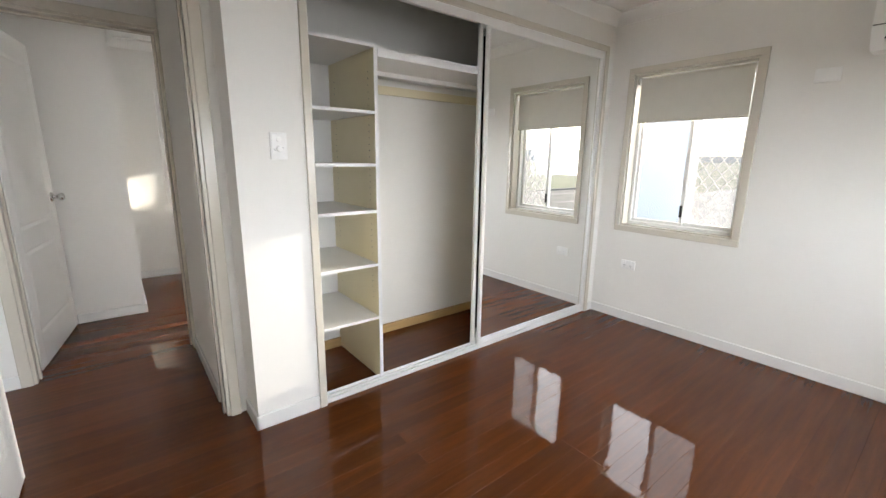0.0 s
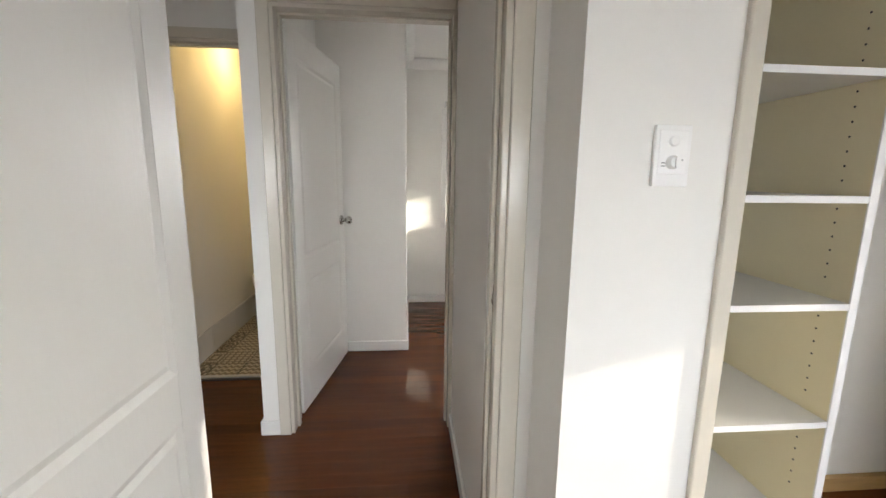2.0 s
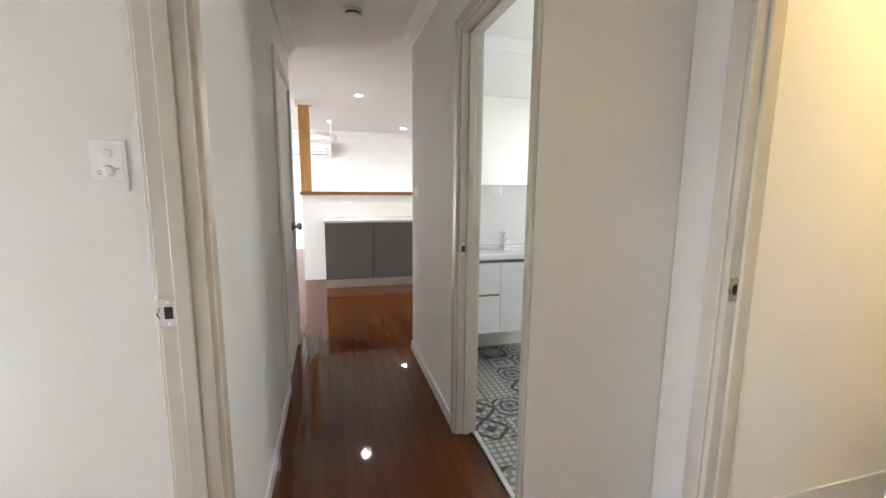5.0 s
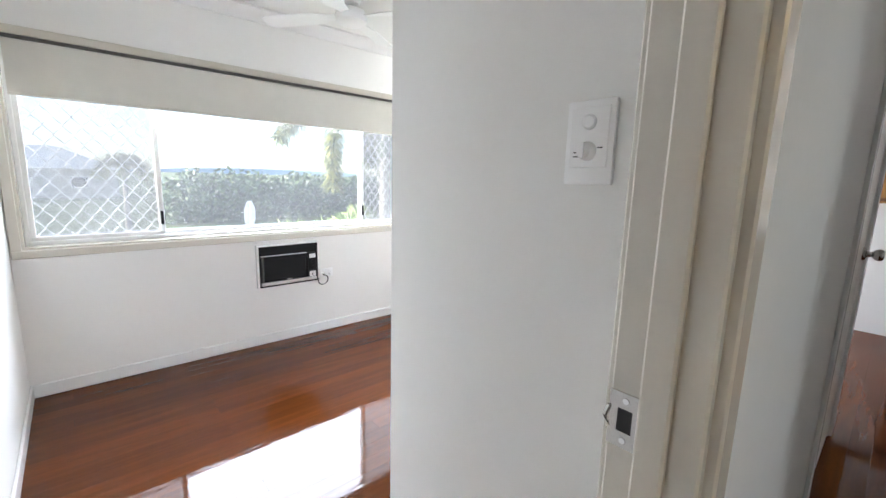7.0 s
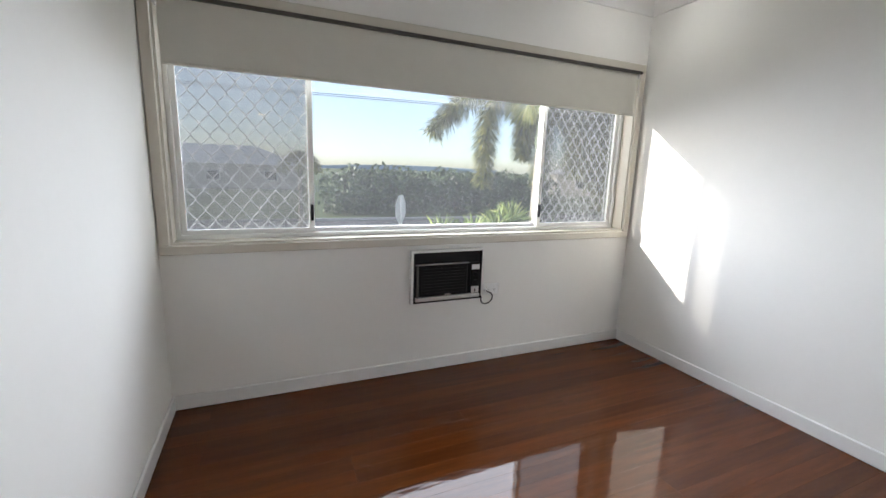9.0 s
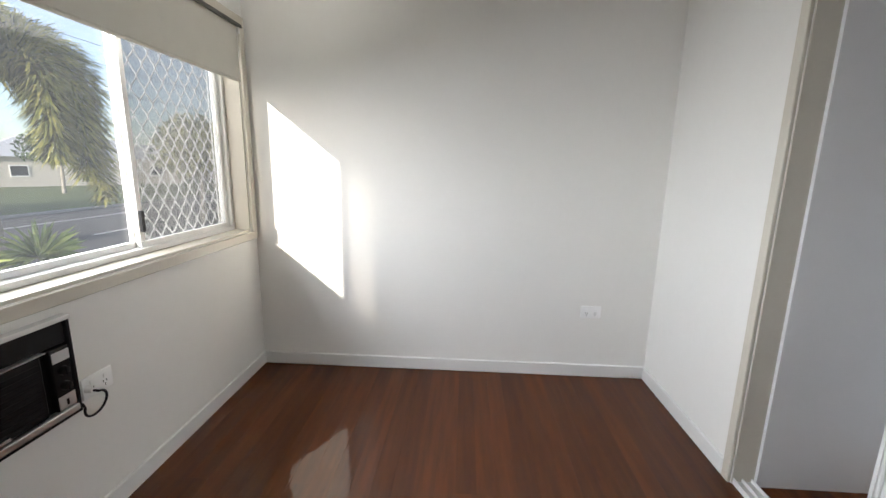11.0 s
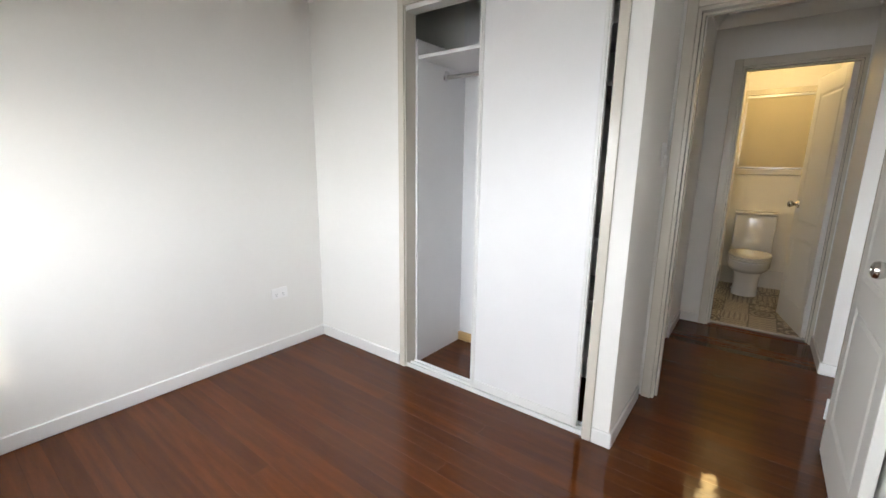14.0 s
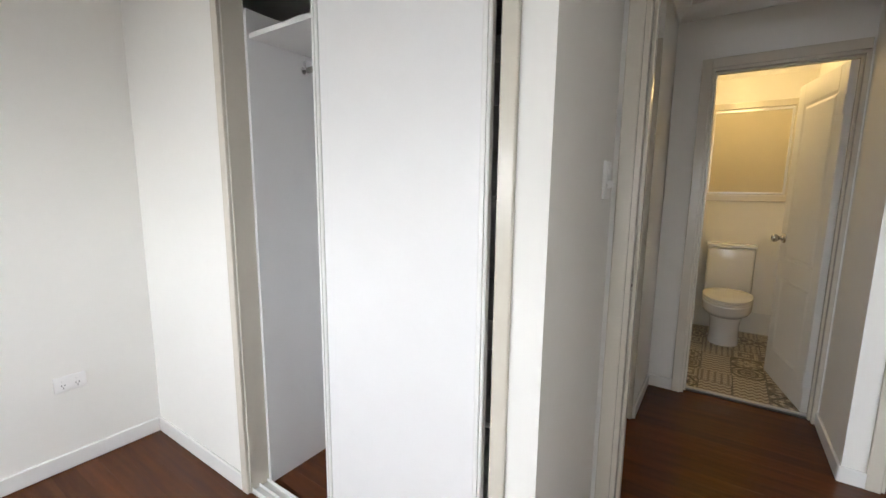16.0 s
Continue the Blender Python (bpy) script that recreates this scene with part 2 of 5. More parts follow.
# ---- structure: walls ----
DH = 2.05
wall("wall_bedroom_two_west", -2.54, -2.98, -2.37, 0.0, [(-2.95, -0.04, 0.84, 1.985)])
wall("wall_bedroom_two_north", -2.54, 0.0, 0.60, 0.09)
wall("wall_bedroom_partition", -2.54, -3.10, 0.60, -2.98)
wall("wall_wardrobe_two_front", 0.0, -2.138, 0.085, 0.0, [(-2.015, -0.857, 0.0, 2.15)])
wall("wall_switch_return", 0.085, -2.138, 0.60, -2.05)
wall("wall_hall_west", 0.60, -4.078, 0.70, 0.42, [(-3.985, -3.18, 0, DH), (-2.965, -2.215, 0, DH), (-0.62, 0.20, 0, DH)])
wall("wall_bedroom_one_west", -2.58, -7.12, -2.37, -3.10, [(-6.36, -3.64, 0.84, 1.985)])
wall("wall_bedroom_one_south", -2.37, -7.12, 1.15, -6.92, [(-0.612, 0.196, 0.79, 1.963)])
wall("wall_wardrobe_one_front", 0.393, -6.92, 0.47, -4.078, [(-6.80, -4.423, 0, 2.14)])
wall("wall_wardrobe_one_return", 0.47, -4.16, 0.70, -4.0781)
wall("wall_wardrobe_one_back", 1.06, -6.92, 1.15, -4.05)
wall("wall_wardrobe_one_side", 0.47, -4.425, 1.06, -4.34)
wall("wall_hall_south", 0.70, -4.06, 1.74, -3.978)
wall("wall_bedroom_three_west", 1.60, -3.978, 1.74, -3.018, [(-3.968, -3.16, 0, DH)])
wall("wall_bedroom_three_west_side", 1.60, -6.92, 1.74, -4.05)
wall("wall_bedroom_three_south", 1.15, -7.12, 3.98, -6.92, [(2.55, 3.35, 1.50, 1.93)])
wall("wall_recess_south", 1.74, -3.14, 3.84, -3.018)
wall("wall_toilet_front", 2.15, -3.018, 2.25, -2.13, [(-3.002, -2.333, 0, DH)])
wall("wall_recess_north", 1.71, -2.125, 3.84, -2.045)
wall("wall_toilet_north", 2.25, -2.30, 3.84, -2.13)
wall("wall_hall_east", 1.61, -2.125, 1.71, -0.12, [(-2.085, -1.335, 0, DH)])
wall("wall_bathroom_north", 1.71, -0.21, 3.84, -0.12)
wall("wall_bedroom_three_jog", 2.62, -3.74, 2.71, -3.14)
wall("wall_bedroom_three_jog_side", 2.71, -3.74, 3.84, -3.65)
wall("wall_east", 3.84, -7.12, 3.98, -0.02, [(-5.15, -4.13, 0.84, 1.92), (-2.90, -2.305, 1.29, 2.06), (-1.6, -0.8, 1.2, 1.9)])
wall("wall_living_south", -2.49, 0.33, 0.60, 0.42)
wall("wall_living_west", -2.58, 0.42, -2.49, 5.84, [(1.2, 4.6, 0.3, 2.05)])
wall("wall_living_north", -2.49, 5.75, 5.0, 5.84, [(-0.75, 0.22, 0, 2.1)])
wall("wall_living_east", 5.0, -0.02, 5.09, 5.84)
wall("wall_kitchen_south", 3.84, -0.11, 5.0, -0.02)
setting("ceiling", B(-2.58, -7.12, H, 5.09, 5.84, H + 0.1), CEIL, "white painted plasterboard ceiling", "ceiling")
setting("subfloor", B(-2.58, -7.12, -0.12, 5.09, 5.84, -0.022), DARK, "dark timber underside of the floor", "floor")

# skirting: (x0, y0, x1, y1, side) along a wall face; side is the way it stands out
SK_H, SK_T = 0.078, 0.014


def skirting(runs):
    for n, (x0, y0, x1, y1, nx, ny) in enumerate(runs):
        bm = bmesh.new()
        xs, ys = sorted((x0, x1)), sorted((y0, y1))
        if nx:
            xs = sorted((x0, x0 + nx * SK_T))
        else:
            ys = sorted((y0, y0 + ny * SK_T))
        box(bm, xs[0], ys[0], 0.0, xs[1], ys[1], SK_H, bevel=0.004)
        setting("baseboard", bm, WHITE, "low white gloss skirting board", "baseboard")


skirting([
    (-2.37, -2.98, -2.37, 0.0, 1, 0), (-2.356, 0.0, 0.0, 0.0, 0, -1), (0.0, -0.812, 0.0, -0.014, -1, 0), (0.0, -2.152, 0.0, -2.06, -1, 0),
    (0.0, -2.138, 0.548, -2.138, 0, -1), (-2.356, -2.98, 0.58, -2.98, 0, 1),
    (-2.37, -6.92, -2.37, -3.10, 1, 0), (-2.356, -3.10, 0.54, -3.10, 0, -1), (-2.356, -6.92, 0.393, -6.92, 0, 1), (0.393, -6.906, 0.393, -6.845, -1, 0),
    (0.393, -4.38, 0.393, -4.064, -1, 0), (0.379, -4.078, 0.585, -4.078, 0, 1),
    (0.76, -3.978, 1.60, -3.978, 0, 1), (0.70, -3.145, 0.70, -3.01, 1, 0), (0.70, -2.165, 0.70, -0.68, 1, 0),
    (1.60, -3.11, 1.60, -3.004, -1, 0), (1.60, -3.018, 2.15, -3.018, 0, 1), (2.15, -2.285, 2.15, -2.13, -1, 0), (1.61, -2.125, 2.136, -2.125, 0, -1),
    (1.61, -1.275, 1.61, -0.12, -1, 0), (2.62, -3.754, 2.62, -3.3, -1, 0), (2.62, -3.74, 3.84, -3.74, 0, -1), (3.84, -6.92, 3.84, -3.754, -1, 0),
    (0.70, 0.26, 0.70, 0.42, 1, 0), (-2.58, 5.75, -0.8, 5.75, 0, -1), (0.27, 5.75, 5.0, 5.75, 0, -1),
])


def cornice(runs):
    """Cove between wall and ceiling."""
    prof = [(0, 0), (0.012, 0), (0.016, 0.012), (0.034, 0.042), (0.062, 0.066), (0.072, 0.070), (0.072, 0.085), (0, 0.085)]
    for x0, y0, x1, y1, nx, ny in runs:
        bm = bmesh.new()
        rows = [[bm.verts.new((x + nx * d, y + ny * d, H - 0.085 + z)) for d, z in prof] for x, y in ((x0, y0), (x1, y1))]
        k = len(prof)
        for i in range(k):
            bm.faces.new((rows[0][i], rows[0][(i + 1) % k], rows[1][(i + 1) % k], rows[1][i]))
        bm.faces.new(rows[0])
        bm.faces.new(rows[1][::-1])
        setting("cornice", bm, CEIL, "white plaster cove cornice under the ceiling", "trim", smooth=True)


cornice([
    (-2.37, -2.98, -2.37, 0, 1, 0), (-2.37, 0, 0, 0, 0, -1), (0, 0, 0, -2.138, -1, 0), (0, -2.138, 0.6, -2.138, 0, -1), (-2.37, -2.98, 0.6, -2.98, 0, 1),
    (-2.37, -3.1, 0.6, -3.1, 0, -1), (-2.37, -6.92, -2.37, -3.1, 1, 0), (-2.37, -6.92, 0.393, -6.92, 0, 1), (0.393, -6.92, 0.393, -4.078, -1, 0), (0.393, -4.078, 0.6, -4.078, 0, 1),
    (0.7, -3.978, 1.6, -3.978, 0, 1), (0.7, -3.978, 0.7, 0.42, 1, 0), (1.6, -3.978, 1.6, -3.018, -1, 0), (1.6, -3.018, 2.15, -3.018, 0, 1), (2.15, -3.018, 2.15, -2.13, -1, 0),
    (1.61, -2.125, 2.15, -2.125, 0, -1), (1.61, -2.125, 1.61, -0.12, -1, 0), (2.62, -3.74, 2.62, -3.14, -1, 0), (2.62, -3.74, 3.84, -3.74, 0, -1), (3.84, -6.92, 3.84, -3.74, -1, 0),
    (3.84, -3.018, 3.84, -2.26, -1, 0), (2.25, -2.26, 3.84, -2.26, 0, -1), (1.72, -0.21, 3.84, -0.21, 0, -1), (-2.58, 5.75, 5.0, 5.75, 0, -1), (-2.58, 0.42, 0.7, 0.42, 0, 1),
])


def door_frame(name, axis, p0, p1, a0, a1, head=DH, arch=0.05, alo=None, sides=(1, 1), mat_=None, lo=1, hi=1):
    """Jamb lining with stop bead and architraves on the faces p0 and p1 of the wall."""
    bm = bmesh.new()
    t, e = 0.020, 0.012

    def b(pa, pb, aa, ab, za, zb, bev=0.003):
        box(bm, *((pa, aa, za, pb, ab, zb) if axis == "x" else (aa, pa, za, ab, pb, zb)), bevel=bev)

    b(p0 - 0.003, p1 + 0.003, a0, a0 + t, 0, head)
    b(p0 - 0.003, p1 + 0.003, a1 - t, a1, 0, head)
    b(p0 - 0.003, p1 + 0.003, a0, a1, head - t, head)
    pm = (p0 + p1) / 2
    b(pm - 0.015, pm + 0.02, a0 + t, a0 + t + e, 0, head - t)
    b(pm - 0.015, pm + 0.02, a1 - t - e, a1 - t, 0, head - t)
    b(pm - 0.015, pm + 0.02, a0 + t, a1 - t, head - t - e, head - t)
    for face, sgn, on in ((p0, -1, sides[0]), (p1, 1, sides[1])):
        if on:
            q = sorted((face, face + sgn * 0.016))
            if lo:
                b(*q, a0 - (alo or arch), a0 + 0.004, 0, head + arch)
            if hi:
                b(*q, a1 - 0.004, a1 + arch, 0, head + arch)
            b(*q, a0 + 0.004, a1 - 0.004, head - 0.004, head + arch)
    return setting(name, bm, mat_ or TRIM, "beige gloss painted timber door frame and architrave", "door frame")


door_frame("door_frame_bedroom_one", "x", 0.60, 0.70, -3.995, -3.17, arch=0.045, lo=1)
door_frame("door_frame_bedroom_two", "x", 0.60, 0.70, -2.975, -2.20, arch=0.045, lo=0)
door_frame("door_frame_hall_cupboard", "x", 0.60, 0.70, -0.63, 0.21, arch=0.05, mat_=WHITE)
door_frame("door_frame_bedroom_three", "x", 1.60, 1.74, -3.977, -3.15, arch=0.05, lo=0)
door_frame("door_frame_toilet", "x", 2.15, 2.25, -3.010, -2.325, arch=0.05, lo=0)
door_frame("door_frame_bathroom", "x", 1.61, 1.71, -2.095, -1.325, arch=0.05, alo=0.028)


def knob(parent, x, y, z, side):
    m = Matrix.Translation((x, y, z)) @ Matrix.Rotation(radians(-90 * side), 4, "X")
    bm = lathe(bmesh.new(), [(0.034, 0), (0.034, 0.005), (0.030, 0.011), (0.017, 0.014), (0.013, 0.022), (0.013, 0.032), (0.022, 0.040), (0.0275, 0.052), (0.028, 0.060), (0.024, 0.070), (0.016, 0.074), (0.010, 0.074), (0.009, 0.071)], m, 32)
    return part("knob", bm, STEEL, parent, "satin nickel door knob on a round rose", smooth=True)


def door(name, label, w, hinge, yaw, panels=True, handle="knob", hz=1.0, hx=None, hinge_side=1):
    """Moulded two-panel door leaf, hinged at its local x = 0, running along +x, 35 mm thick."""
    d = thing(name, label, "door", kind="structure")
    hh, th = 2.015, 0.035
    bm = bmesh.new()
    st, rail = 0.098, 0.13
    z0 = 0.012
    if panels:
        box(bm, 0, 0, z0, st, th, z0 + hh, bevel=0.002)
        box(bm, w - st, 0, z0, w, th, z0 + hh, bevel=0.002)
        for a, b_ in ((z0, z0 + 0.2), (z0 + 0.73, z0 + 0.85), (z0 + hh - rail, z0 + hh)):
            box(bm, st, 0, a, w - st, th, b_)
        part("leaf", bm, DOORM, d)
        for a, b_ in ((z0 + 0.2, z0 + 0.73), (z0 + 0.85, z0 + hh - rail)):
            bm = bmesh.new()
            box(bm, st, 0.007, a, w - st, th - 0.007, b_)
            # sloped moulding and raised field on both faces
            for y_, s in ((0.007, -1), (th - 0.007, 1)):
                ins, rise = 0.035, 0.006
                o = [(st, a), (w - st, a), (w - st, b_), (st, b_)]
                i1 = [(st + 0.018, a + 0.018), (w - st - 0.018, a + 0.018), (w - st - 0.018, b_ - 0.018), (st + 0.018, b_ - 0.018)]
                i2 = [(st + ins, a + ins), (w - st - ins, a + ins), (w - st - ins, b_ - ins), (st + ins, b_ - ins)]
                r0 = [bm.verts.new((p, y_ + s * 0.0068, q)) for p, q in o]
                r1 = [bm.verts.new((p, y_ + s * 0.0005, q)) for p, q in i1]
                r2 = [bm.verts.new((p, y_ + s * rise, q)) for p, q in i2]
                for ra, rb in ((r0, r1), (r1, r2)):
                    for k in range(4):
                        bm.faces.new((ra[k], ra[(k + 1) % 4], rb[(k + 1) % 4], rb[k]))
                bm.faces.new(r2)
            part("panel", bm, DOORM, d)
    else:
        part("leaf", box(bm, 0, 0, z0, w, th, z0 + hh, bevel=0.002), DOORM, d)
    hx = w - 0.065 if hx is None else hx
    for side, y_ in ((-1, 0), (1, th)):
        if handle == "knob":
            knob(d, hx, y_, hz, side)
    part("latch_plate", B(w - 0.0005, 0.006, hz - 0.03, w + 0.0015, th - 0.006, hz + 0.03), STEEL, d)
    for z in (0.22, 1.80):
        bm = cyl(bmesh.new(), (-0.004, th / 2 + hinge_side * (th / 2 + 0.004), z - 0.05), (-0.004, th / 2 + hinge_side * (th / 2 + 0.004), z + 0.05), 0.006, n=10)
        box(bm, -0.0015, 0.004, z - 0.05, 0.0, th - 0.004, z + 0.05)
        part("hinge", bm, ALUW, d)
    d.matrix_world = pose(*hinge, 0, 0, yaw)
    return d


door("door_1", "white moulded two-panel bedroom door standing open inwards", 0.80, (0.634, -3.192, 0), 180 - 1, handle="knob", hinge_side=-1)
door("door_2", "white moulded door with round knob standing open against wall", 0.72, (0.585, -2.932, 0), 179.6, handle="knob", hinge_side=-1)
door("door_3", "white moulded two-panel door with knob standing open", 0.82, (1.762, -3.178, 0), -8.5, handle="knob", hz=1.01, hinge_side=1)
door("door_4", "white moulded toilet door with knob standing open inwards", 0.645, (2.26, -2.985, 0), 12, handle="knob", hz=1.005, hinge_side=1)
door("door_5", "white moulded hall cupboard door, closed", 0.795, (0.698, -0.605, 0), 90, handle="knob", hinge_side=1)
door("door_6", "white flush door closed at the far end of the living room", 0.93, (-0.73, 5.77, 0), 0, panels=False, handle="knob")


def strike(x, y, z, sgn):
    t = thing("strike_plate", "small satin steel strike plate let into the door jamb", "strike plate", "strike plates")
    bm = bmesh.new()
    box(bm, x - 0.020, y, z - 0.036, x + 0.020, y + sgn * 0.002, z - 0.015)
    box(bm, x - 0.020, y, z + 0.015, x + 0.020, y + sgn * 0.002, z + 0.036)
    box(bm, x - 0.020, y, z - 0.015, x - 0.009, y + sgn * 0.002, z + 0.015)
    box(bm, x + 0.009, y, z - 0.015, x + 0.020, y + sgn * 0.002, z + 0.015)
    part("plate", bm, STEEL, t)
    part("recess", B(x - 0.009, y, z - 0.015, x + 0.009, y + sgn * 0.0008, z + 0.015), DARK, t)
    part("lip", tube(bmesh.new(), [(x - 0.020, y + sgn * 0.002, z - 0.014), (x - 0.024, y + sgn * 0.004, z), (x - 0.020, y + sgn * 0.002, z + 0.014)], 0.003, 6), STEEL, t, smooth=True)
    for dz in (-0.026, 0.026):
        part("screw", cyl(bmesh.new(), (x, y, z + dz), (x, y + sgn * 0.003, z + dz), 0.004, n=8), CHROME, t)


strike(0.618, -2.2200, 1.018, -1)
strike(0.655, -3.975, 1.0, 1)
strike(2.175, -2.345, 1.015, -1)
strike(1.63, -1.345, 1.01, -1)


def plate(name, label, m, w=0.074, h=0.117, kind_="switch"):
    """Wall plate: local x right, z up, -y out of the wall."""
    t = thing(name, label, {"switch": "light switch", "outlet": "power outlet", "blank": "wall plate"}[kind_], "wall plates")
    part("cover", B(-w / 2, -0.009, -h / 2, w / 2, 0.0, h / 2, bevel=0.003, seg=2), PLAST, t, smooth=True)
    if kind_ == "switch":
        part("rim", B(-w * 0.40, -0.0105, -h * 0.30, w * 0.40, -0.008, h * 0.42, bevel=0.001), PLAST, t)
        bm = lathe(bmesh.new(), [(0.0105, 0), (0.0105, 0.003), (0.008, 0.005)], Matrix.Translation((0, -0.010, 0.028)) @ Matrix.Rotation(radians(90), 4, "X"), 20)
        part("button", bm, PLAST, t, smooth=True)
        bm = lathe(bmesh.new(), [(0.0135, 0), (0.0135, 0.004), (0.011, 0.012), (0.010, 0.013)], Matrix.Translation((0, -0.010, -0.012)) @ Matrix.Rotation(radians(90), 4, "X"), 24)
        box(bm, -0.002, -0.026, -0.022, 0.002, -0.020, -0.002)
        part("dimmer_knob", bm, PLAST, t, "round fan speed knob", smooth=True)
        for k, x in enumerate((-0.018, -0.018, 0.018)):
            part("mark", B(x - 0.004, -0.0109, -0.02 + k * 0.006, x + 0.004, -0.0104, -0.0185 + k * 0.006), BLACK, t)
    elif kind_ == "outlet":
        for sx in (-1, 1):
            part("rocker", B(sx * w * 0.22 - 0.006, -0.0125, 0.008, sx * w * 0.22 + 0.006, -0.008, 0.022, bevel=0.001), PLAST, t)
            for dx, dz in ((-0.006, -0.004), (0.006, -0.004), (0, -0.017)):
                part("socket_slot", B(sx * w * 0.22 + dx - 0.0013, -0.0094, dz - 0.005, sx * w * 0.22 + dx + 0.0013, -0.0088, dz + 0.003), DARK, t)
    t.matrix_world = m
    return t


plate("light_switch", "white light switch and fan control beside bedroom door", pose(0.498, -2.138, 1.36, 0, 0, 0))
plate("light_switch", "white light switch and fan control on the wardrobe pier", pose(0.393, -4.262, 1.358, 0, 0, -90))
plate("light_switch", "white hall light switch near the kitchen opening", pose(1.61, -0.30, 1.30, 0, 0, 270))
for m_, lab in ((pose(-0.352, 0.0, 0.414, 0, 0, 0), "white double power outlet on sunlit bedroom wall"),
                (pose(-0.807, -2.98, 0.60, 0, 0, 180), "white double power outlet on the bedroom partition"),
                (pose(0.089, -6.92, 0.472, 0, 0, 180), "white double power outlet under the bedroom window"),
                (pose(-2.37, -1.16, 0.50, 0, 0, 90), "white double power outlet with the air conditioner plugged in")):
    plate("power_outlet", lab, m_, 0.117, 0.074, "outlet")

plate("blank_plate", "white blank wall plate high beside the air conditioner", pose(-0.942, -6.92, 1.80, 0, 0, 180), 0.117, 0.074, "blank")

# ---- windows ----


def diamond_mesh(bm, w, h, pitch=0.082, tall=0.108, r=0.0033, y=0.0):
    """Security grille in a w by h field (x, z from 0): wavy bars that meet in diamonds."""
    cols = max(1, round(w / pitch))
    p = w / cols
    rows_n = max(1, round(h / (tall / 2)))
    q = h / rows_n
    for c in range(cols + 1):
        for s in (0, 1):
            pts = []
            for k in range(rows_n + 1):
                off = (p / 2) * ((k + s) % 2)
                x = c * p + (off if s == 0 else off - p / 2)
                x = min(max(x, 0.002), w - 0.002)
                pts.append((x, y, k * q))
            if s == 1 and c == 0:
                continue
            fine = []
            for a, b in zip(pts, pts[1:]):
                fine += [a, (a[0] * 0.85 + b[0] * 0.15, y, a[2] + q * 0.22), (a[0] * 0.15 + b[0] * 0.85, y, a[2] + q * 0.78)]
            fine.append(pts[-1])
            tube(bm, fine, r, 5)
    return bm


def rect_frame(bm, x0, z0, x1, z1, w, y0, y1, bevel=0.002):
    box(bm, x0, y0, z0, x1, y1, z0 + w, bevel)
    box(bm, x0, y0, z1 - w, x1, y1, z1, bevel)
    box(bm, x0, y0, z0 + w, x0 + w, y1, z1 - w, bevel)
    box(bm, x1 - w, y0, z0 + w, x1, y1, z1 - w, bevel)
    return bm


def window(name, label, width, z0, z1, m, sashes, trim_w, depth, meshed, dark_mesh=False, setback=0.085, frame_mat=None, trim_mat=None, clear=PANE, screened=PANE):
    """Aluminium sliding window. Local x along the wall, y out through it (0 is the inner wall face). sashes: x bounds; meshed: grille on or not."""
    t = thing(name, label, "window", kind="structure")
    tm = trim_mat or TRIM
    bm = rect_frame(bmesh.new(), -trim_w, z0 - trim_w, width + trim_w, z1 + trim_w, trim_w, -0.016, 0.0, 0.003)
    part("architrave", bm, tm, t)
    bm = rect_frame(bmesh.new(), 0, z0, width, z1, 0.012, 0.002, depth, 0.0)
    part("reveal", bm, tm, t)
    yf = depth - setback
    part("outer_frame", rect_frame(bmesh.new(), 0.012, z0 + 0.012, width - 0.012, z1 - 0.012, 0.022, yf - 0.02, min(yf + 0.06, depth - 0.002)), frame_mat or ALUW, t)
    for k, (a, b) in enumerate(sashes):
        y = yf + (0.0 if k % 2 == 0 else 0.026)
        sash = part("sash", rect_frame(bmesh.new(), a, z0 + 0.03, b, z1 - 0.03, 0.028, y, y + 0.022), frame_mat or ALUW, t)
        pane = part("pane", B(a + 0.02, y + 0.009, z0 + 0.05, b - 0.02, y + 0.013, z1 - 0.05), screened if meshed[k] else clear, sash)
        pane.visible_shadow = bool(meshed[k] and screened is not PANE)
        if meshed[k]:
            bm = diamond_mesh(bmesh.new(), b - a - 0.05, z1 - z0 - 0.1, r=0.0048 if dark_mesh else 0.0033)
            bmesh.ops.translate(bm, verts=bm.verts, vec=(a + 0.025, min(yf + 0.068, depth - 0.006), z0 + 0.05))
            part("security_grille", bm, BLACK if dark_mesh else ALUW, t, "diamond-pattern security grille", smooth=True)
    for k in range(len(sashes) - 1):
        x = sashes[k][1] - 0.014
        part("latch", B(x - 0.008, yf - 0.016, z0 + 0.10, x + 0.008, yf, z0 + 0.19, bevel=0.002), BLACK, t, "small black sash latch")
    t.matrix_world = m
    return t


def blind(label, width, z_top, z_bot, m, y=0.03, roll=0.024):
    t = thing("roller_blind", label, "blind", "roller blinds")
    bm = cyl(bmesh.new(), (0.02, y, z_top - roll), (width - 0.02, y, z_top - roll), roll * 0.85, n=16)
    part("roller", bm, BLIND, t, smooth=True)
    part("fabric", B(0.022, y - roll * 0.85 - 0.0008, z_bot, width - 0.022, y - roll * 0.85, z_top - roll), BLIND, t)
    part("bottom_bar", cyl(bmesh.new(), (0.022, y - roll * 0.85, z_bot), (width - 0.022, y - roll * 0.85, z_bot), 0.008, n=10), BLIND, t, smooth=True)
    for x in (0.0, width - 0.02):
        part("bracket", B(x + 0.004, y - 0.028, z_top - 0.052, x + 0.018, y + 0.028, z_top - 0.002, bevel=0.002), ALU, t)
    t.matrix_world = m
    return t


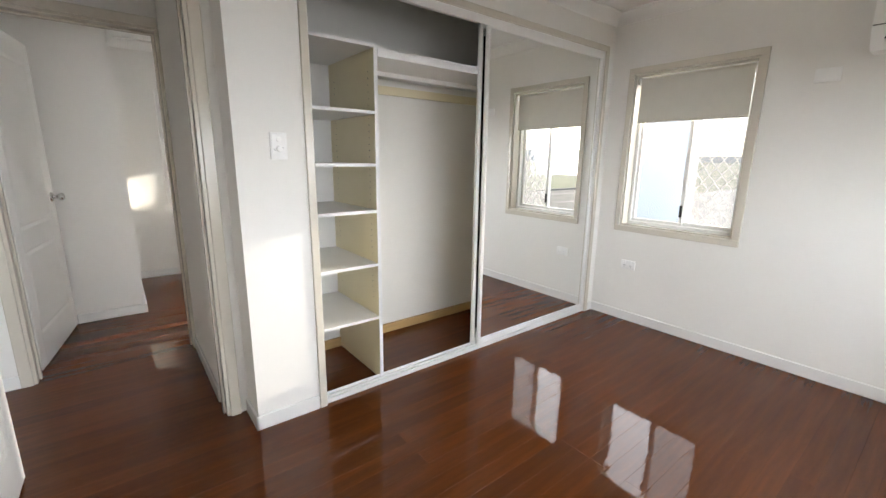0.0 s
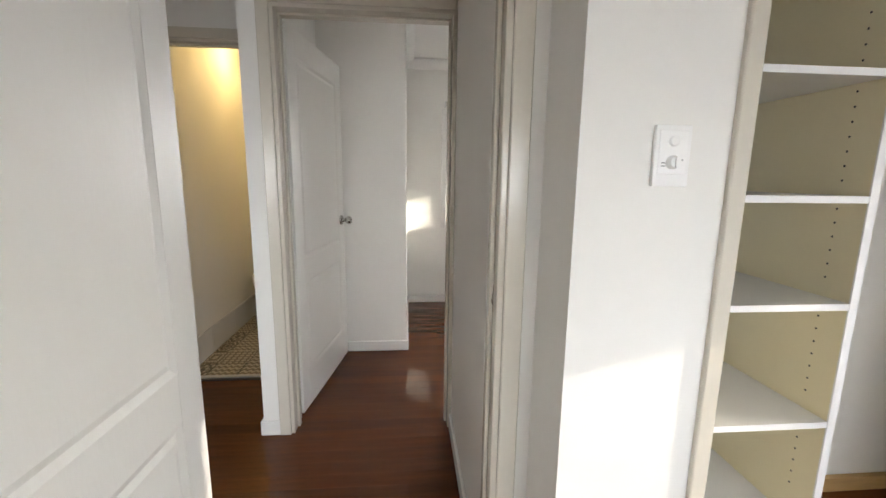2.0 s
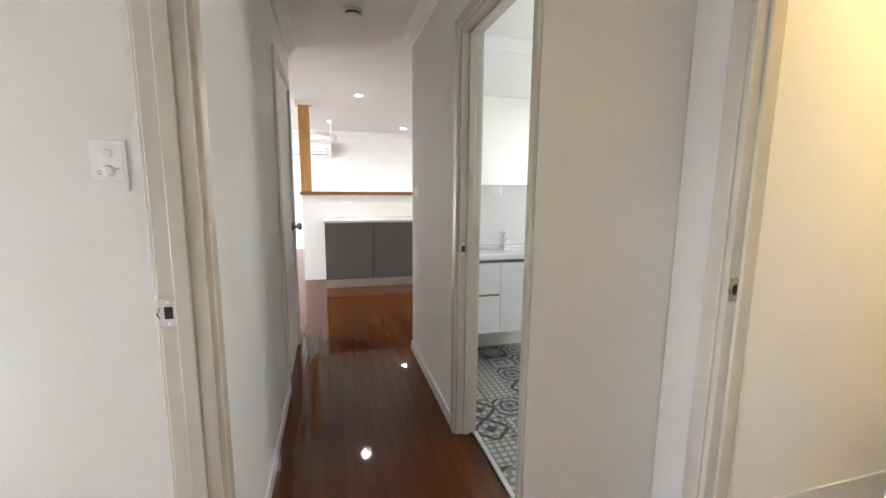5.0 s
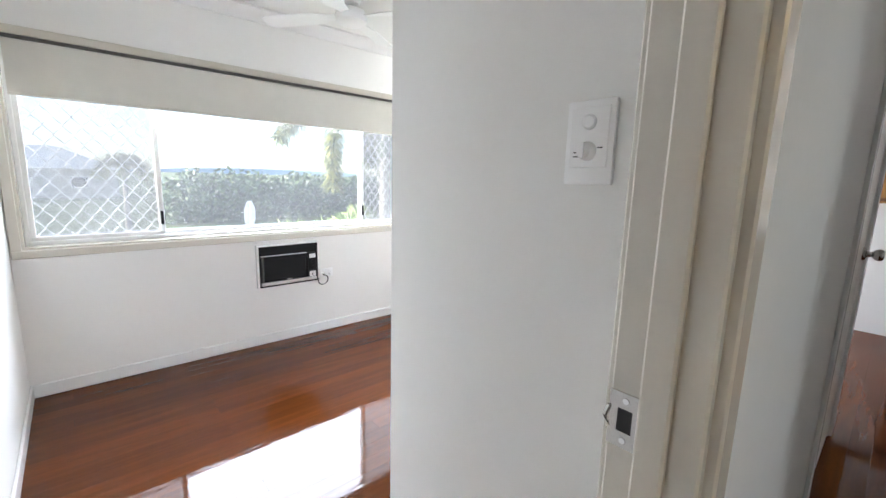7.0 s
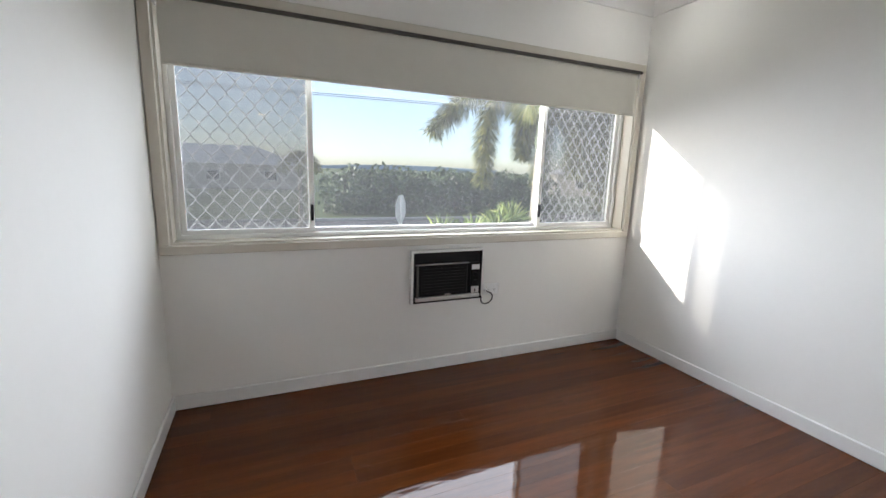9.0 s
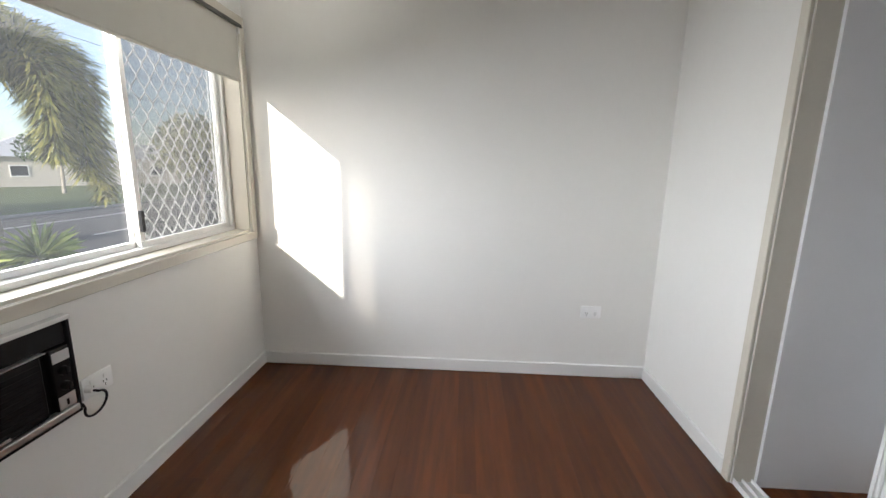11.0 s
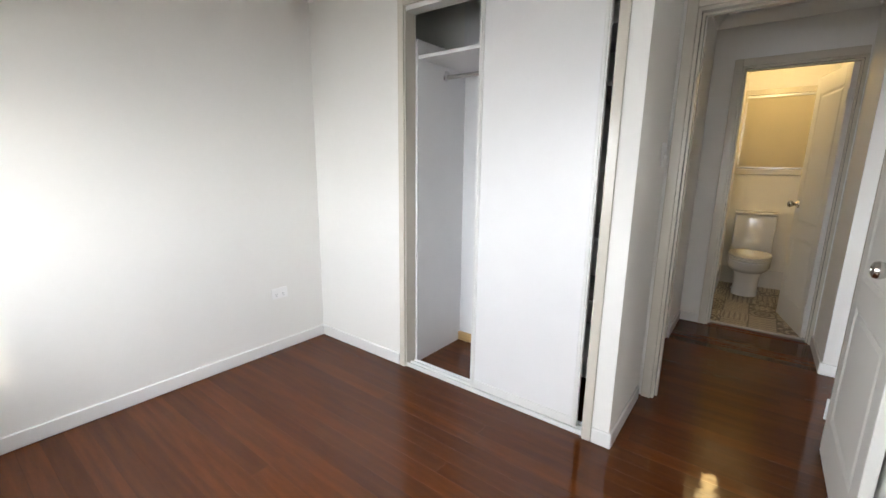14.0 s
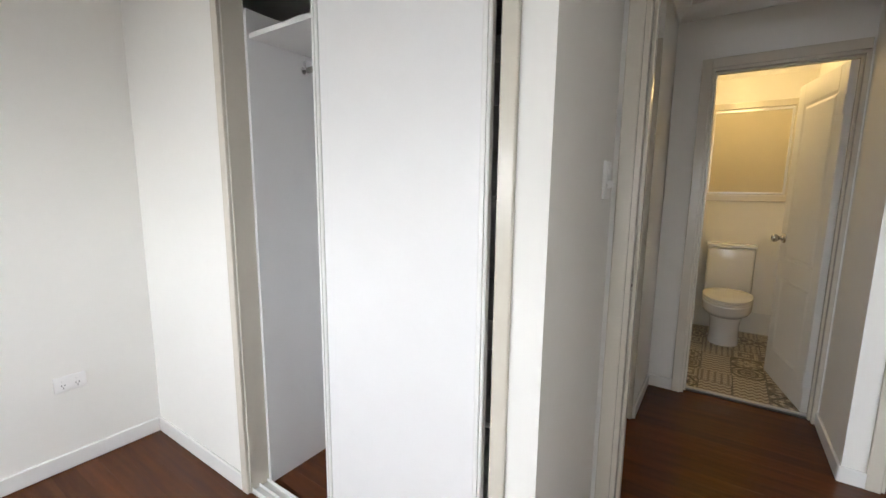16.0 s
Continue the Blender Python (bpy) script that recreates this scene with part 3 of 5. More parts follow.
# wide window of the second bedroom: local x runs to +y of the room, out is -x
MW = pose(-2.37, -2.93, 0, 0, 0, 90)
window("window_1", "wide three-part aluminium sliding window with diamond security grilles", 2.87, 0.855, 1.975, MW, [(0.03, 0.68), (0.655, 2.20), (2.175, 2.84)], 0.045, 0.16, [1, 0, 1], setback=0.05, clear=DUSTY, screened=FLYSCREEN)
blind("wide cream roller blind drawn partly down over window", 2.85, 1.975, 1.683, pose(-2.37, -2.92, 0, 0, 0, 90), y=0.005, roll=0.022)
part("head_rail", B(0.0, -0.028, 1.955, 2.87, 0.002, 1.972), mat("dark_metal_rail", (0.10, 0.095, 0.085), 0.4, metal=0.5, var=0.2, scale=20), bpy.data.objects["window_1"], "thin dark metal head rail")
# unseen west window added to light the first bedroom; its blind trims the amount
window("window_6", "unseen three-part sliding window with diamond grilles, added for bedroom daylight", 2.68, 0.855, 1.975, pose(-2.37, -6.34, 0, 0, 0, 90), [(0.03, 0.64), (0.615, 2.06), (2.035, 2.65)], 0.045, 0.20, [1, 0, 1])
blind("wide cream roller blind drawn partly down over window", 2.66, 1.975, 1.60, pose(-2.37, -6.33, 0, 0, 0, 90), y=0.005, roll=0.022)
# first bedroom: local x runs to -x of the room, out is -y
window("window_2", "two-part aluminium sliding window in beige frame", 0.80, 0.795, 1.96, pose(0.192, -6.92, 0, 0, 0, 180), [(0.03, 0.425), (0.40, 0.77)], 0.045, 0.19, [0, 1], screened=WHITE_SCREEN)
blind("cream roller blind drawn a third down over window", 0.78, 1.935, 1.607, pose(0.182, -6.92, 0, 0, 0, 180), y=0.055, roll=0.02)
window("window_3", "aluminium window with dark diamond grille in beige frame", 1.0, 0.845, 1.92, pose(3.84, -4.14, 0, 0, 0, -90), [(0.03, 0.52), (0.495, 0.97)], 0.05, 0.13, [1, 1], dark_mesh=True, trim_mat=WHITE, frame_mat=BLACK)
blind("white roller blind rolled up above window", 1.06, 2.04, 1.86, pose(3.84, -4.11, 0, 0, 0, -90), y=-0.03, roll=0.03)
# unseen opening, its height chosen to land the sun patch on the east wall
window("window_4", "unseen narrow high aluminium window sized to shape the sun patch", 0.78, 1.50, 1.93, pose(3.34, -6.92, 0, 0, 0, 180), [(0.03, 0.415), (0.39, 0.75)], 0.045, 0.19, [0, 1])
window("window_5", "small toilet window in beige frame", 0.585, 1.29, 2.06, pose(3.84, -2.31, 0, 0, 0, -90), [(0.03, 0.555)], 0.055, 0.13, [0])
tb = thing("roller_blind", "cream blockout blind fully drawn over the toilet window", "blind", "roller blinds")
part("fabric", B(3.836, -2.875, 1.315, 3.837, -2.325, 2.03), mat("blockout_cloth", (0.58, 0.52, 0.38), 0.8, var=0.02, scale=6, bump=0.05, bump_scale=900), tb)
part("bottom_bar", B(3.826, -2.885, 1.30, 3.838, -2.32, 1.318, bevel=0.003), ALU, tb)
part("side_channel", B(3.826, -2.893, 1.30, 3.838, -2.875, 2.05, bevel=0.002), ALU, tb)
part("head_rail", B(3.822, -2.885, 2.03, 3.838, -2.32, 2.052, bevel=0.003), ALU, tb)

# ---- built-in wardrobe of the first bedroom ----
trim1 = bmesh.new()
box(trim1, 0.379, -4.423, 0, 0.395, -4.385, 2.18, bevel=0.003)
box(trim1, 0.379, -6.838, 0, 0.395, -6.80, 2.18, bevel=0.003)
box(trim1, 0.379, -6.80, 2.14, 0.395, -4.423, 2.18, bevel=0.003)
box(trim1, 0.395, -4.4225, 0, 0.475, -4.418, 2.14)
setting("wardrobe_trim", trim1, TRIM, "beige painted trim around the wardrobe opening", "trim")

w1 = thing("built_in_wardrobe", "open built-in wardrobe with cream shelf tower and hanging space", "wardrobe")
SZ = [0.402, 0.722, 1.028, 1.281, 1.554]
part("side_panel", B(0.465, -4.447, 0.0, 1.055, -4.430, 1.885), CREAM, w1, "cream melamine side panel")
part("side_panel", B(0.465, -4.812, 0.0, 1.055, -4.795, 1.885), CREAM, w1, "cream melamine divider panel")
part("edge_strip", B(0.461, -4.814, 0.0, 0.465, -4.793, 1.887), MELA, w1, "white edge strip")
part("back_panel", B(1.040, -4.795, 0.0, 1.055, -4.447, 1.885), MELA, w1)
for z in SZ:
    part("shelf", B(0.462, -4.794, z - 0.016, 1.04, -4.448, z), MELA, w1)
part("top_shelf", B(0.462, -4.815, 1.866, 1.055, -4.43, 1.884), MELA, w1)
part("hanging_shelf", B(0.462, -6.90, 1.835, 1.055, -4.815, 1.862), MELA, w1)
part("hanging_shelf_lip", B(0.458, -6.90, 1.824, 0.474, -4.815, 1.868), MELA, w1)
part("rail_batten", B(0.742, -6.90, 1.79, 0.760, -4.815, 1.816), MELA, w1, "white hanging rail batten")
part("hanging_rail", B(1.035, -6.90, 1.735, 1.055, -4.815, 1.79), CREAM, w1)
for y_, s in ((-4.449, -1), (-4.793, 1)):
    for x in (0.53, 0.96):
        bm = bmesh.new()
        for k in range(38):
            z = 0.5 + k * 0.034
            if all(abs(z - q) > 0.03 for q in SZ):
                cyl(bm, (x, y_ + s * 0.0002, z), (x, y_ - s * 0.0006, z), 0.0028, n=6)
        tagged(part("pin_holes", bm, DARK, w1), kind="stuff")
part("floor_batten", B(1.030, -6.90, 0.0, 1.055, -4.815, 0.062), PINE, w1, "raw pine floor batten")
part("floor_batten", B(1.020, -4.795, 0.0, 1.040, -4.447, 0.062), PINE, w1, "raw pine floor batten")

tr = thing("sliding_door_track", "white aluminium sliding door track on the floor and head", "door track")
for z0_, z1_ in ((0.0, 0.012), (2.118, 2.14)):
    part("channel", B(0.40, -6.80, z0_, 0.475, -4.423, z1_, bevel=0.002), ALUW, tr)
for x in (0.402, 0.432, 0.470):
    part("rail", B(x, -6.80, 0.012, x + 0.004, -4.423, 0.026), ALUW, tr)
part("pelmet", B(0.398, -6.80, 2.095, 0.404, -4.423, 2.14), ALUW, tr)


def sliding_door(label, x, y0, y1, z0, z1, face, face_mat, frame_mat):
    t = thing("sliding_door", label, "wardrobe door", "wardrobe doors")
    part(face, B(x + 0.008, y0 + 0.02, z0 + 0.03, x + 0.014, y1 - 0.02, z1 - 0.02), face_mat, t)
    for ya in (y0, y1 - 0.026):
        bm = B(x, ya, z0, x + 0.022, ya + 0.026, z1, bevel=0.003)
        box(bm, x - 0.005, ya + 0.009, z0, x, ya + 0.014, z1)
        part("stile", bm, frame_mat, t)
    for za, zb in ((z0, z0 + 0.045), (z1 - 0.03, z1)):
        part("rail", B(x + 0.001, y0 + 0.026, za, x + 0.021, y1 - 0.026, zb, bevel=0.002), frame_mat, t)


sliding_door("mirrored sliding wardrobe door in white aluminium frame", 0.406, -6.795, -5.545, 0.026, 2.118, "mirror", MIRROR, ALUW)
sliding_door("mirrored sliding wardrobe door tucked behind the first", 0.440, -6.785, -5.515, 0.026, 2.118, "mirror", MIRROR, ALUW)

# ---- built-in wardrobe of the second bedroom ----
trim2 = bmesh.new()
box(trim2, -0.014, -0.857, 0, 0.002, -0.815, 2.19, bevel=0.003)
box(trim2, -0.014, -2.057, 0, 0.002, -2.015, 2.19, bevel=0.003)
box(trim2, -0.014, -2.015, 2.15, 0.002, -0.857, 2.19, bevel=0.003)
box(trim2, 0.002, -0.862, 0, 0.088, -0.8565, 2.15)
box(trim2, 0.002, -2.0155, 0, 0.088, -2.010, 2.15)
setting("wardrobe_trim", trim2, TRIM, "beige painted trim around the wardrobe opening", "trim")
w2 = thing("built_in_wardrobe", "white built-in wardrobe with hanging rail and side shelves", "wardrobe")
part("side_panel", B(0.09, -0.875, 0.0, 0.585, -0.858, 2.0), MELA, w2)
part("back_panel", B(0.585, -2.04, 0.0, 0.598, -0.858, 2.40), MELA, w2)
part("top_shelf", B(0.10, -2.04, 1.895, 0.585, -0.875, 1.913), MELA, w2)
part("divider", B(0.10, -1.665, 0.0, 0.585, -1.648, 1.895), MELA, w2)
for z in (0.37, 0.665, 0.97, 1.30, 1.66):
    part("shelf", B(0.10, -2.045, z - 0.016, 0.585, -1.665, z), MELA, w2)
bm = cyl(bmesh.new(), (0.356, -0.895, 1.832), (0.356, -1.648, 1.832), 0.0125, n=16)
part("hanging_rod", bm, STEEL, w2, "chrome hanging rod", smooth=True)
bm = cyl(bmesh.new(), (0.356, -0.875, 1.832), (0.356, -0.882, 1.832), 0.022, n=18)
box(bm, 0.343, -0.900, 1.832, 0.369, -0.882, 1.868)
part("rod_socket", bm, CHROME, w2, smooth=True)
part("floor_batten", B(0.565, -1.648, 0.0, 0.585, -0.875, 0.062), PINE, w2, "raw pine floor batten")
tr2 = thing("sliding_door_track", "white aluminium sliding door track on floor and head", "door track")
for z0_, z1_ in ((0.0, 0.012), (2.125, 2.15)):
    part("channel", B(0.004, -2.010, z0_, 0.086, -0.862, z1_, bevel=0.002), ALUW, tr2)
for x in (0.006, 0.040, 0.078):
    part("rail", B(x, -2.010, 0.012, x + 0.004, -0.862, 0.026), ALUW, tr2)
sliding_door("white sliding wardrobe door in white aluminium frame", 0.014, -1.978, -1.345, 0.028, 2.125, "panel", MELA, ALUW)
sliding_door("white sliding wardrobe door tucked behind the first", 0.048, -1.955, -1.350, 0.028, 2.125, "panel", MELA, ALUW)

# ---- window air conditioner ----
ac = thing("window_air_conditioner", "old black box air conditioner set into white wall", "air conditioner")
X = -2.37
part("case", rect_frame(bmesh.new(), -1.705, 0.452, -1.245, 0.778, 0.012, X - 0.1, X + 0.030, 0.002), BLACK, ac)
ac_case = ac.children[0]
ac_case.matrix_basis = Matrix(((0, 1, 0, 0), (1, 0, 0, 0), (0, 0, 1, 0), (0, 0, 0, 1)))
part("body", B(X - 0.1, -1.693, 0.464, X + 0.006, -1.257, 0.766), BLACK, ac)
part("surround", B(X + 0.001, -1.708, 0.766, X + 0.034, -1.242, 0.781, bevel=0.002), WHITE, ac, "chipped white timber strip")
part("top_vent", B(X + 0.006, -1.690, 0.695, X + 0.022, -1.260, 0.764, bevel=0.002), BLACK, ac)
part("front_grille", B(X + 0.006, -1.670, 0.490, X + 0.030, -1.345, 0.690, bevel=0.006), BLACK, ac)
for k in range(9):
    part("slat", B(X + 0.030, -1.655, 0.508 + k * 0.019, X + 0.033, -1.36, 0.513 + k * 0.019), BLACK, ac)
part("trim_strip", B(X + 0.007, -1.692, 0.689, X + 0.034, -1.335, 0.692), ALU, ac, "thin silver trim")
part("side_strip", B(X + 0.007, -1.681, 0.488, X + 0.033, -1.675, 0.690), GREYCAB, ac)
part("surround", B(X + 0.001, -1.721, 0.449, X + 0.032, -1.7055, 0.781, bevel=0.002), WHITE, ac, "chipped white timber strip")
part("bottom_strip", B(X + 0.007, -1.693, 0.464, X + 0.036, -1.257, 0.486, bevel=0.003), ALU, ac, "worn silver bottom trim")
part("badge", B(X + 0.030, -1.50, 0.494, X + 0.034, -1.46, 0.502), ALU, ac)
cp = part("control_panel", B(X + 0.006, -1.320, 0.488, X + 0.030, -1.262, 0.690, bevel=0.003), BLACK, ac)
part("label_plate", B(X + 0.0305, -1.318, 0.645, X + 0.032, -1.264, 0.678), ALU, cp)
part("label_plate", B(X + 0.0305, -1.318, 0.492, X + 0.032, -1.264, 0.535), ALU, cp)
for z in (0.565, 0.615):
    bm = lathe(bmesh.new(), [(0.015, 0), (0.014, 0.012), (0.011, 0.014)], Matrix.Translation((X + 0.030, -1.291, z)) @ Matrix.Rotation(radians(90), 4, "Y"), 18)
    box(bm, X + 0.044, -1.293, z - 0.012, X + 0.048, -1.289, z + 0.012)
    part("dial", bm, BLACK, cp, smooth=True)
part("mark", B(X + 0.0322, -1.295, 0.500, X + 0.0326, -1.287, 0.520), BLACK, cp)
pts = [(X + 0.030, -1.262, 0.476), (X + 0.034, -1.250, 0.474)]
for k in range(19):
    a = radians(170 + k * 15)
    pts.append((X + 0.030 + 0.010 * math.sin(a), -1.200 + 0.042 * math.cos(a), 0.448 + 0.042 * math.sin(a)))
part("cable", tube(bmesh.new(), pts + [(X + 0.026, -1.204, 0.497)], 0.004, 8), BLACK, ac, "dark looped power cable", smooth=True)
part("plug", cyl(bmesh.new(), (X + 0.008, -1.204, 0.498), (X + 0.030, -1.204, 0.498), 0.012, 0.009, n=14), PLAST, ac, "white round plug", smooth=True)

# ---- split air conditioners ----


def split_ac(label, m, w=0.82, h=0.285, d=0.20):
    """Wall unit: local x along, -y out of the wall, z from 0."""
    t = thing("split_air_conditioner", label, "air conditioner", "wall air conditioners")
    prof = [(0, 0), (-d * 0.62, 0.0), (-d * 0.80, 0.035), (-d * 0.98, 0.085), (-d, 0.12), (-d * 0.98, h - 0.04), (-d * 0.86, h - 0.006), (-d * 0.8, h), (0, h)]
    bm = bmesh.new()
    rows_ = [[bm.verts.new((x, y, z)) for y, z in prof] for x in (0, w)]
    k = len(prof)
    for i in range(k):
        bm.faces.new((rows_[0][i], rows_[0][(i + 1) % k], rows_[1][(i + 1) % k], rows_[1][i]))
    bm.faces.new(rows_[0])
    bm.faces.new(rows_[1][::-1])
    part("casing", bm, PLAST, t, smooth=True)
    part("air_flap", B(0.05, -d * 0.93, 0.030, w - 0.05, -d * 0.70, 0.040, bevel=0.003), PLAST, t)
    part("outlet_gap", B(0.05, -d * 0.86, 0.042, w - 0.05, -d * 0.80, 0.052), DARK, t)
    part("seam", B(0.002, -d - 0.0012, 0.105, w - 0.002, -d * 0.985, 0.109), DARK, t)
    part("badge", B(w - 0.10, -d - 0.003, 0.155, w - 0.05, -d, 0.170, bevel=0.001), DARK, t)
    part("display", B(w - 0.115, -d * 0.96 - 0.006, 0.075, w - 0.035, -d * 0.90, 0.095), ALU, t)
    t.matrix_world = m


split_ac("white split air conditioner high on the bedroom wall", pose(-1.11, -6.92, 1.875, 0, 0, 180))
split_ac("white split air conditioner high on the far wall", pose(0.26, 5.75, 1.885, 0, 0, 0), w=0.78)


# ---- ceiling fittings ----


def ceiling_fan(label, at, turn, blades=4, r=0.62, drop=0.20):
    t = thing("ceiling_fan", label, "ceiling fan", "ceiling fans")
    part("canopy", lathe(bmesh.new(), [(0.02, -0.06), (0.05, -0.05), (0.065, -0.01), (0.065, 0)], n=24), PLAST, t, smooth=True)
    part("rod", cyl(bmesh.new(), (0, 0, -drop), (0, 0, -0.05), 0.013, n=12), PLAST, t, smooth=True)
    part("motor", lathe(bmesh.new(), [(0.03, -drop - 0.105), (0.075, -drop - 0.10), (0.095, -drop - 0.085), (0.10, -drop - 0.05), (0.085, -drop - 0.02), (0.04, -drop)], n=32), PLAST, t, smooth=True)
    for k in range(blades):
        bm = bmesh.new()
        a = 2 * math.pi * k / blades
        m = Matrix.Rotation(a, 4, "Z") @ Matrix.Translation((0, 0, -drop - 0.05)) @ Matrix.Rotation(radians(11), 4, "X")
        outline = [(0.09, -0.03), (0.16, -0.035), (0.22, -0.06), (r - 0.05, -0.068), (r, -0.045), (r, 0.045), (r - 0.05, 0.068), (0.22, 0.06), (0.16, 0.035), (0.09, 0.03)]
        top = [bm.verts.new(m @ Vector((x, y, 0.003))) for x, y in outline]
        bot = [bm.verts.new(m @ Vector((x, y, -0.003))) for x, y in outline]
        bm.faces.new(top)
        bm.faces.new(bot[::-1])
        for i in range(len(outline)):
            bm.faces.new((top[i], bot[i], bot[(i + 1) % len(outline)], top[(i + 1) % len(outline)]))
        part("blade", bm, PLAST, t)
    t.matrix_world = pose(*at, 0, 0, turn)


ceiling_fan("white four-blade ceiling fan in the bedroom", (-1.70, -1.275, H), 35, drop=0.07)
ceiling_fan("white three-blade ceiling fan in the living room", (1.045, 4.25, H), 10, blades=3, drop=0.22)

GLOWW = glowing("lit_diffuser_white", (1.0, 0.97, 0.92), 2.5)
GLOWY = glowing("lit_diffuser_warm", (1.0, 0.74, 0.34), 3.0)
for lab, at, r, g, gm in (("round white ceiling light, lit", (-1.975, -0.38, H), 0.125, 0.055, GLOWW), ("round ceiling light glowing warm in the toilet", (3.20, -2.53, H), 0.12, 0.10, GLOWY)):
    t = thing("ceiling_light", lab, "ceiling light", "ceiling lights", at=at)
    part("base", lathe(bmesh.new(), [(r + 0.012, -0.02), (r + 0.012, 0)], n=32), PLAST, t, smooth=True)
    part("diffuser", lathe(bmesh.new(), [(r * 0.3, -g), (r * 0.7, -g * 0.9), (r * 0.93, -g * 0.6), (r, -0.021)], n=32), gm, t, smooth=True)
for dx, dy in ((1.37, 2.10), (2.38, 3.57), (2.39, 4.83)):
    t = thing("downlight", "small round recessed downlight, lit", "downlight", "downlights", at=(dx, dy, H))
    ring = bmesh.new()
    lathe(ring, [(0.036, -0.002), (0.040, -0.006), (0.050, -0.005), (0.054, 0.0)], n=28)
    part("bezel", ring, PLAST, t, smooth=True)
    part("lens", cyl(bmesh.new(), (0, 0, -0.0075), (0, 0, -0.0062), 0.034, n=24), glowing("lit_lens", (1, 0.95, 0.86), 25.0), t)
t = thing("smoke_alarm", "round white smoke alarm on the hall ceiling", "smoke alarm", at=(1.17, -0.42, H))
part("base", lathe(bmesh.new(), [(0.058, -0.014), (0.060, 0)], n=28), PLAST, t, smooth=True)
part("vent_ring", lathe(bmesh.new(), [(0.050, -0.028), (0.050, -0.014)], n=28), DARK, t)
part("cap", lathe(bmesh.new(), [(0.02, -0.042), (0.045, -0.038), (0.053, -0.028), (0.050, -0.026)], n=28), PLAST, t, smooth=True)

# ---- toilet ----
wc = thing("toilet", "white ceramic close-coupled toilet with closed lid", "toilet")
cy = -2.556
bm = lathe(bmesh.new(), [(0.112, 0.0), (0.115, 0.02), (0.108, 0.10), (0.112, 0.20), (0.125, 0.25), (0.165, 0.285), (0.182, 0.32), (0.184, 0.385), (0.178, 0.394)], Matrix.Translation((3.42, cy, 0)), 36, sx=1.2, sy=1.0)
for v in bm.verts:
    if v.co.x > 3.45:
        v.co.x += (v.co.x - 3.45) * 0.35 * min(1, v.co.z / 0.3)
    if v.co.z > 0.25 and v.co.x < 3.42:
        v.co.x -= (3.42 - v.co.x) * 0.55 * min(1, (v.co.z - 0.25) / 0.1)
part("pan", bm, CERAM, wc, smooth=True)
bm = lathe(bmesh.new(), [(0.178, 0.394), (0.184, 0.400), (0.184, 0.414), (0.178, 0.418)], Matrix.Translation((3.42, cy, 0)), 36, sx=1.2)
bm2 = lathe(bmesh.new(), [(0.180, 0.420), (0.186, 0.424), (0.186, 0.438), (0.176, 0.446), (0.10, 0.450)], Matrix.Translation((3.42, cy, 0)), 36, sx=1.2)
for b_ in (bm, bm2):
    for v in b_.verts:
        if v.co.x < 3.42:
            v.co.x -= (3.42 - v.co.x) * 0.55
        else:
            v.co.x = min(3.62, v.co.x)
part("seat", bm, SEAT, wc, smooth=True)
part("lid", bm2, SEAT, wc, "glossy cream-white closed lid", smooth=True)
part("cistern", B(3.665, cy - 0.180, 0.40, 3.838, cy + 0.180, 0.815, bevel=0.022, seg=3), CERAM, wc, smooth=True)
part("cistern_lid", B(3.655, cy - 0.188, 0.815, 3.838, cy + 0.188, 0.845, bevel=0.010, seg=2), CERAM, wc, smooth=True)
part("flush_button", cyl(bmesh.new(), (3.75, cy, 0.845), (3.75, cy, 0.852), 0.025, n=24), CHROME, wc, smooth=True)
part("inlet_valve", cyl(bmesh.new(), (3.66, cy - 0.15, 0.36), (3.66, cy - 0.185, 0.36), 0.012, n=12), CHROME, wc, smooth=True)
for s in (-1, 1):
    part("floor_bolt", cyl(bmesh.new(), (3.44, cy + s * 0.112, 0.04), (3.44, cy + s * 0.122, 0.04), 0.012, n=12), CHROME, wc, smooth=True)

# ---- bathroom ----
va = thing("vanity", "white wall-hung bathroom vanity with basin top", "vanity")
part("carcass", B(1.83, -0.655, 0.29, 2.63, -0.212, 0.82), MELA, va)
for x0_, x1_, z0_, z1_ in ((1.832, 2.128, 0.575, 0.795), (1.832, 2.128, 0.294, 0.558)):
    part("drawer", B(x0_, -0.672, z0_, x1_, -0.656, z1_, bevel=0.002), MELA, va)
for x0_, x1_ in ((2.132, 2.628),):
    part("cupboard_door", B(x0_, -0.672, 0.294, x1_, -0.656, 0.795, bevel=0.002), MELA, va)
part("finger_gap", B(1.835, -0.664, 0.558, 2.126, -0.657, 0.575), GREYCAB, va)
part("finger_gap", B(1.835, -0.664, 0.797, 2.626, -0.657, 0.82), GREYCAB, va)
bm = bmesh.new()
box(bm, 1.82, -0.685, 0.82, 2.64, -0.60, 0.86, 0.006)
box(bm, 1.82, -0.30, 0.82, 2.64, -0.212, 0.86, 0.006)
box(bm, 1.82, -0.60, 0.82, 1.92, -0.30, 0.86)
box(bm, 2.54, -0.60, 0.82, 2.64, -0.30, 0.86)
box(bm, 1.92, -0.60, 0.82, 2.54, -0.30, 0.828)
part("basin_top", bm, CERAM, va)
tap = thing("basin_tap", "chrome basin mixer tap on the vanity", "tap")
bm = cyl(bmesh.new(), (2.27, -0.34, 0.829), (2.27, -0.34, 0.965), 0.024, n=20)
tube(bm, [(2.27, -0.35, 0.92), (2.27, -0.42, 0.93), (2.27, -0.46, 0.915)], 0.013, 10)
part("body", bm, CHROME, tap, smooth=True)
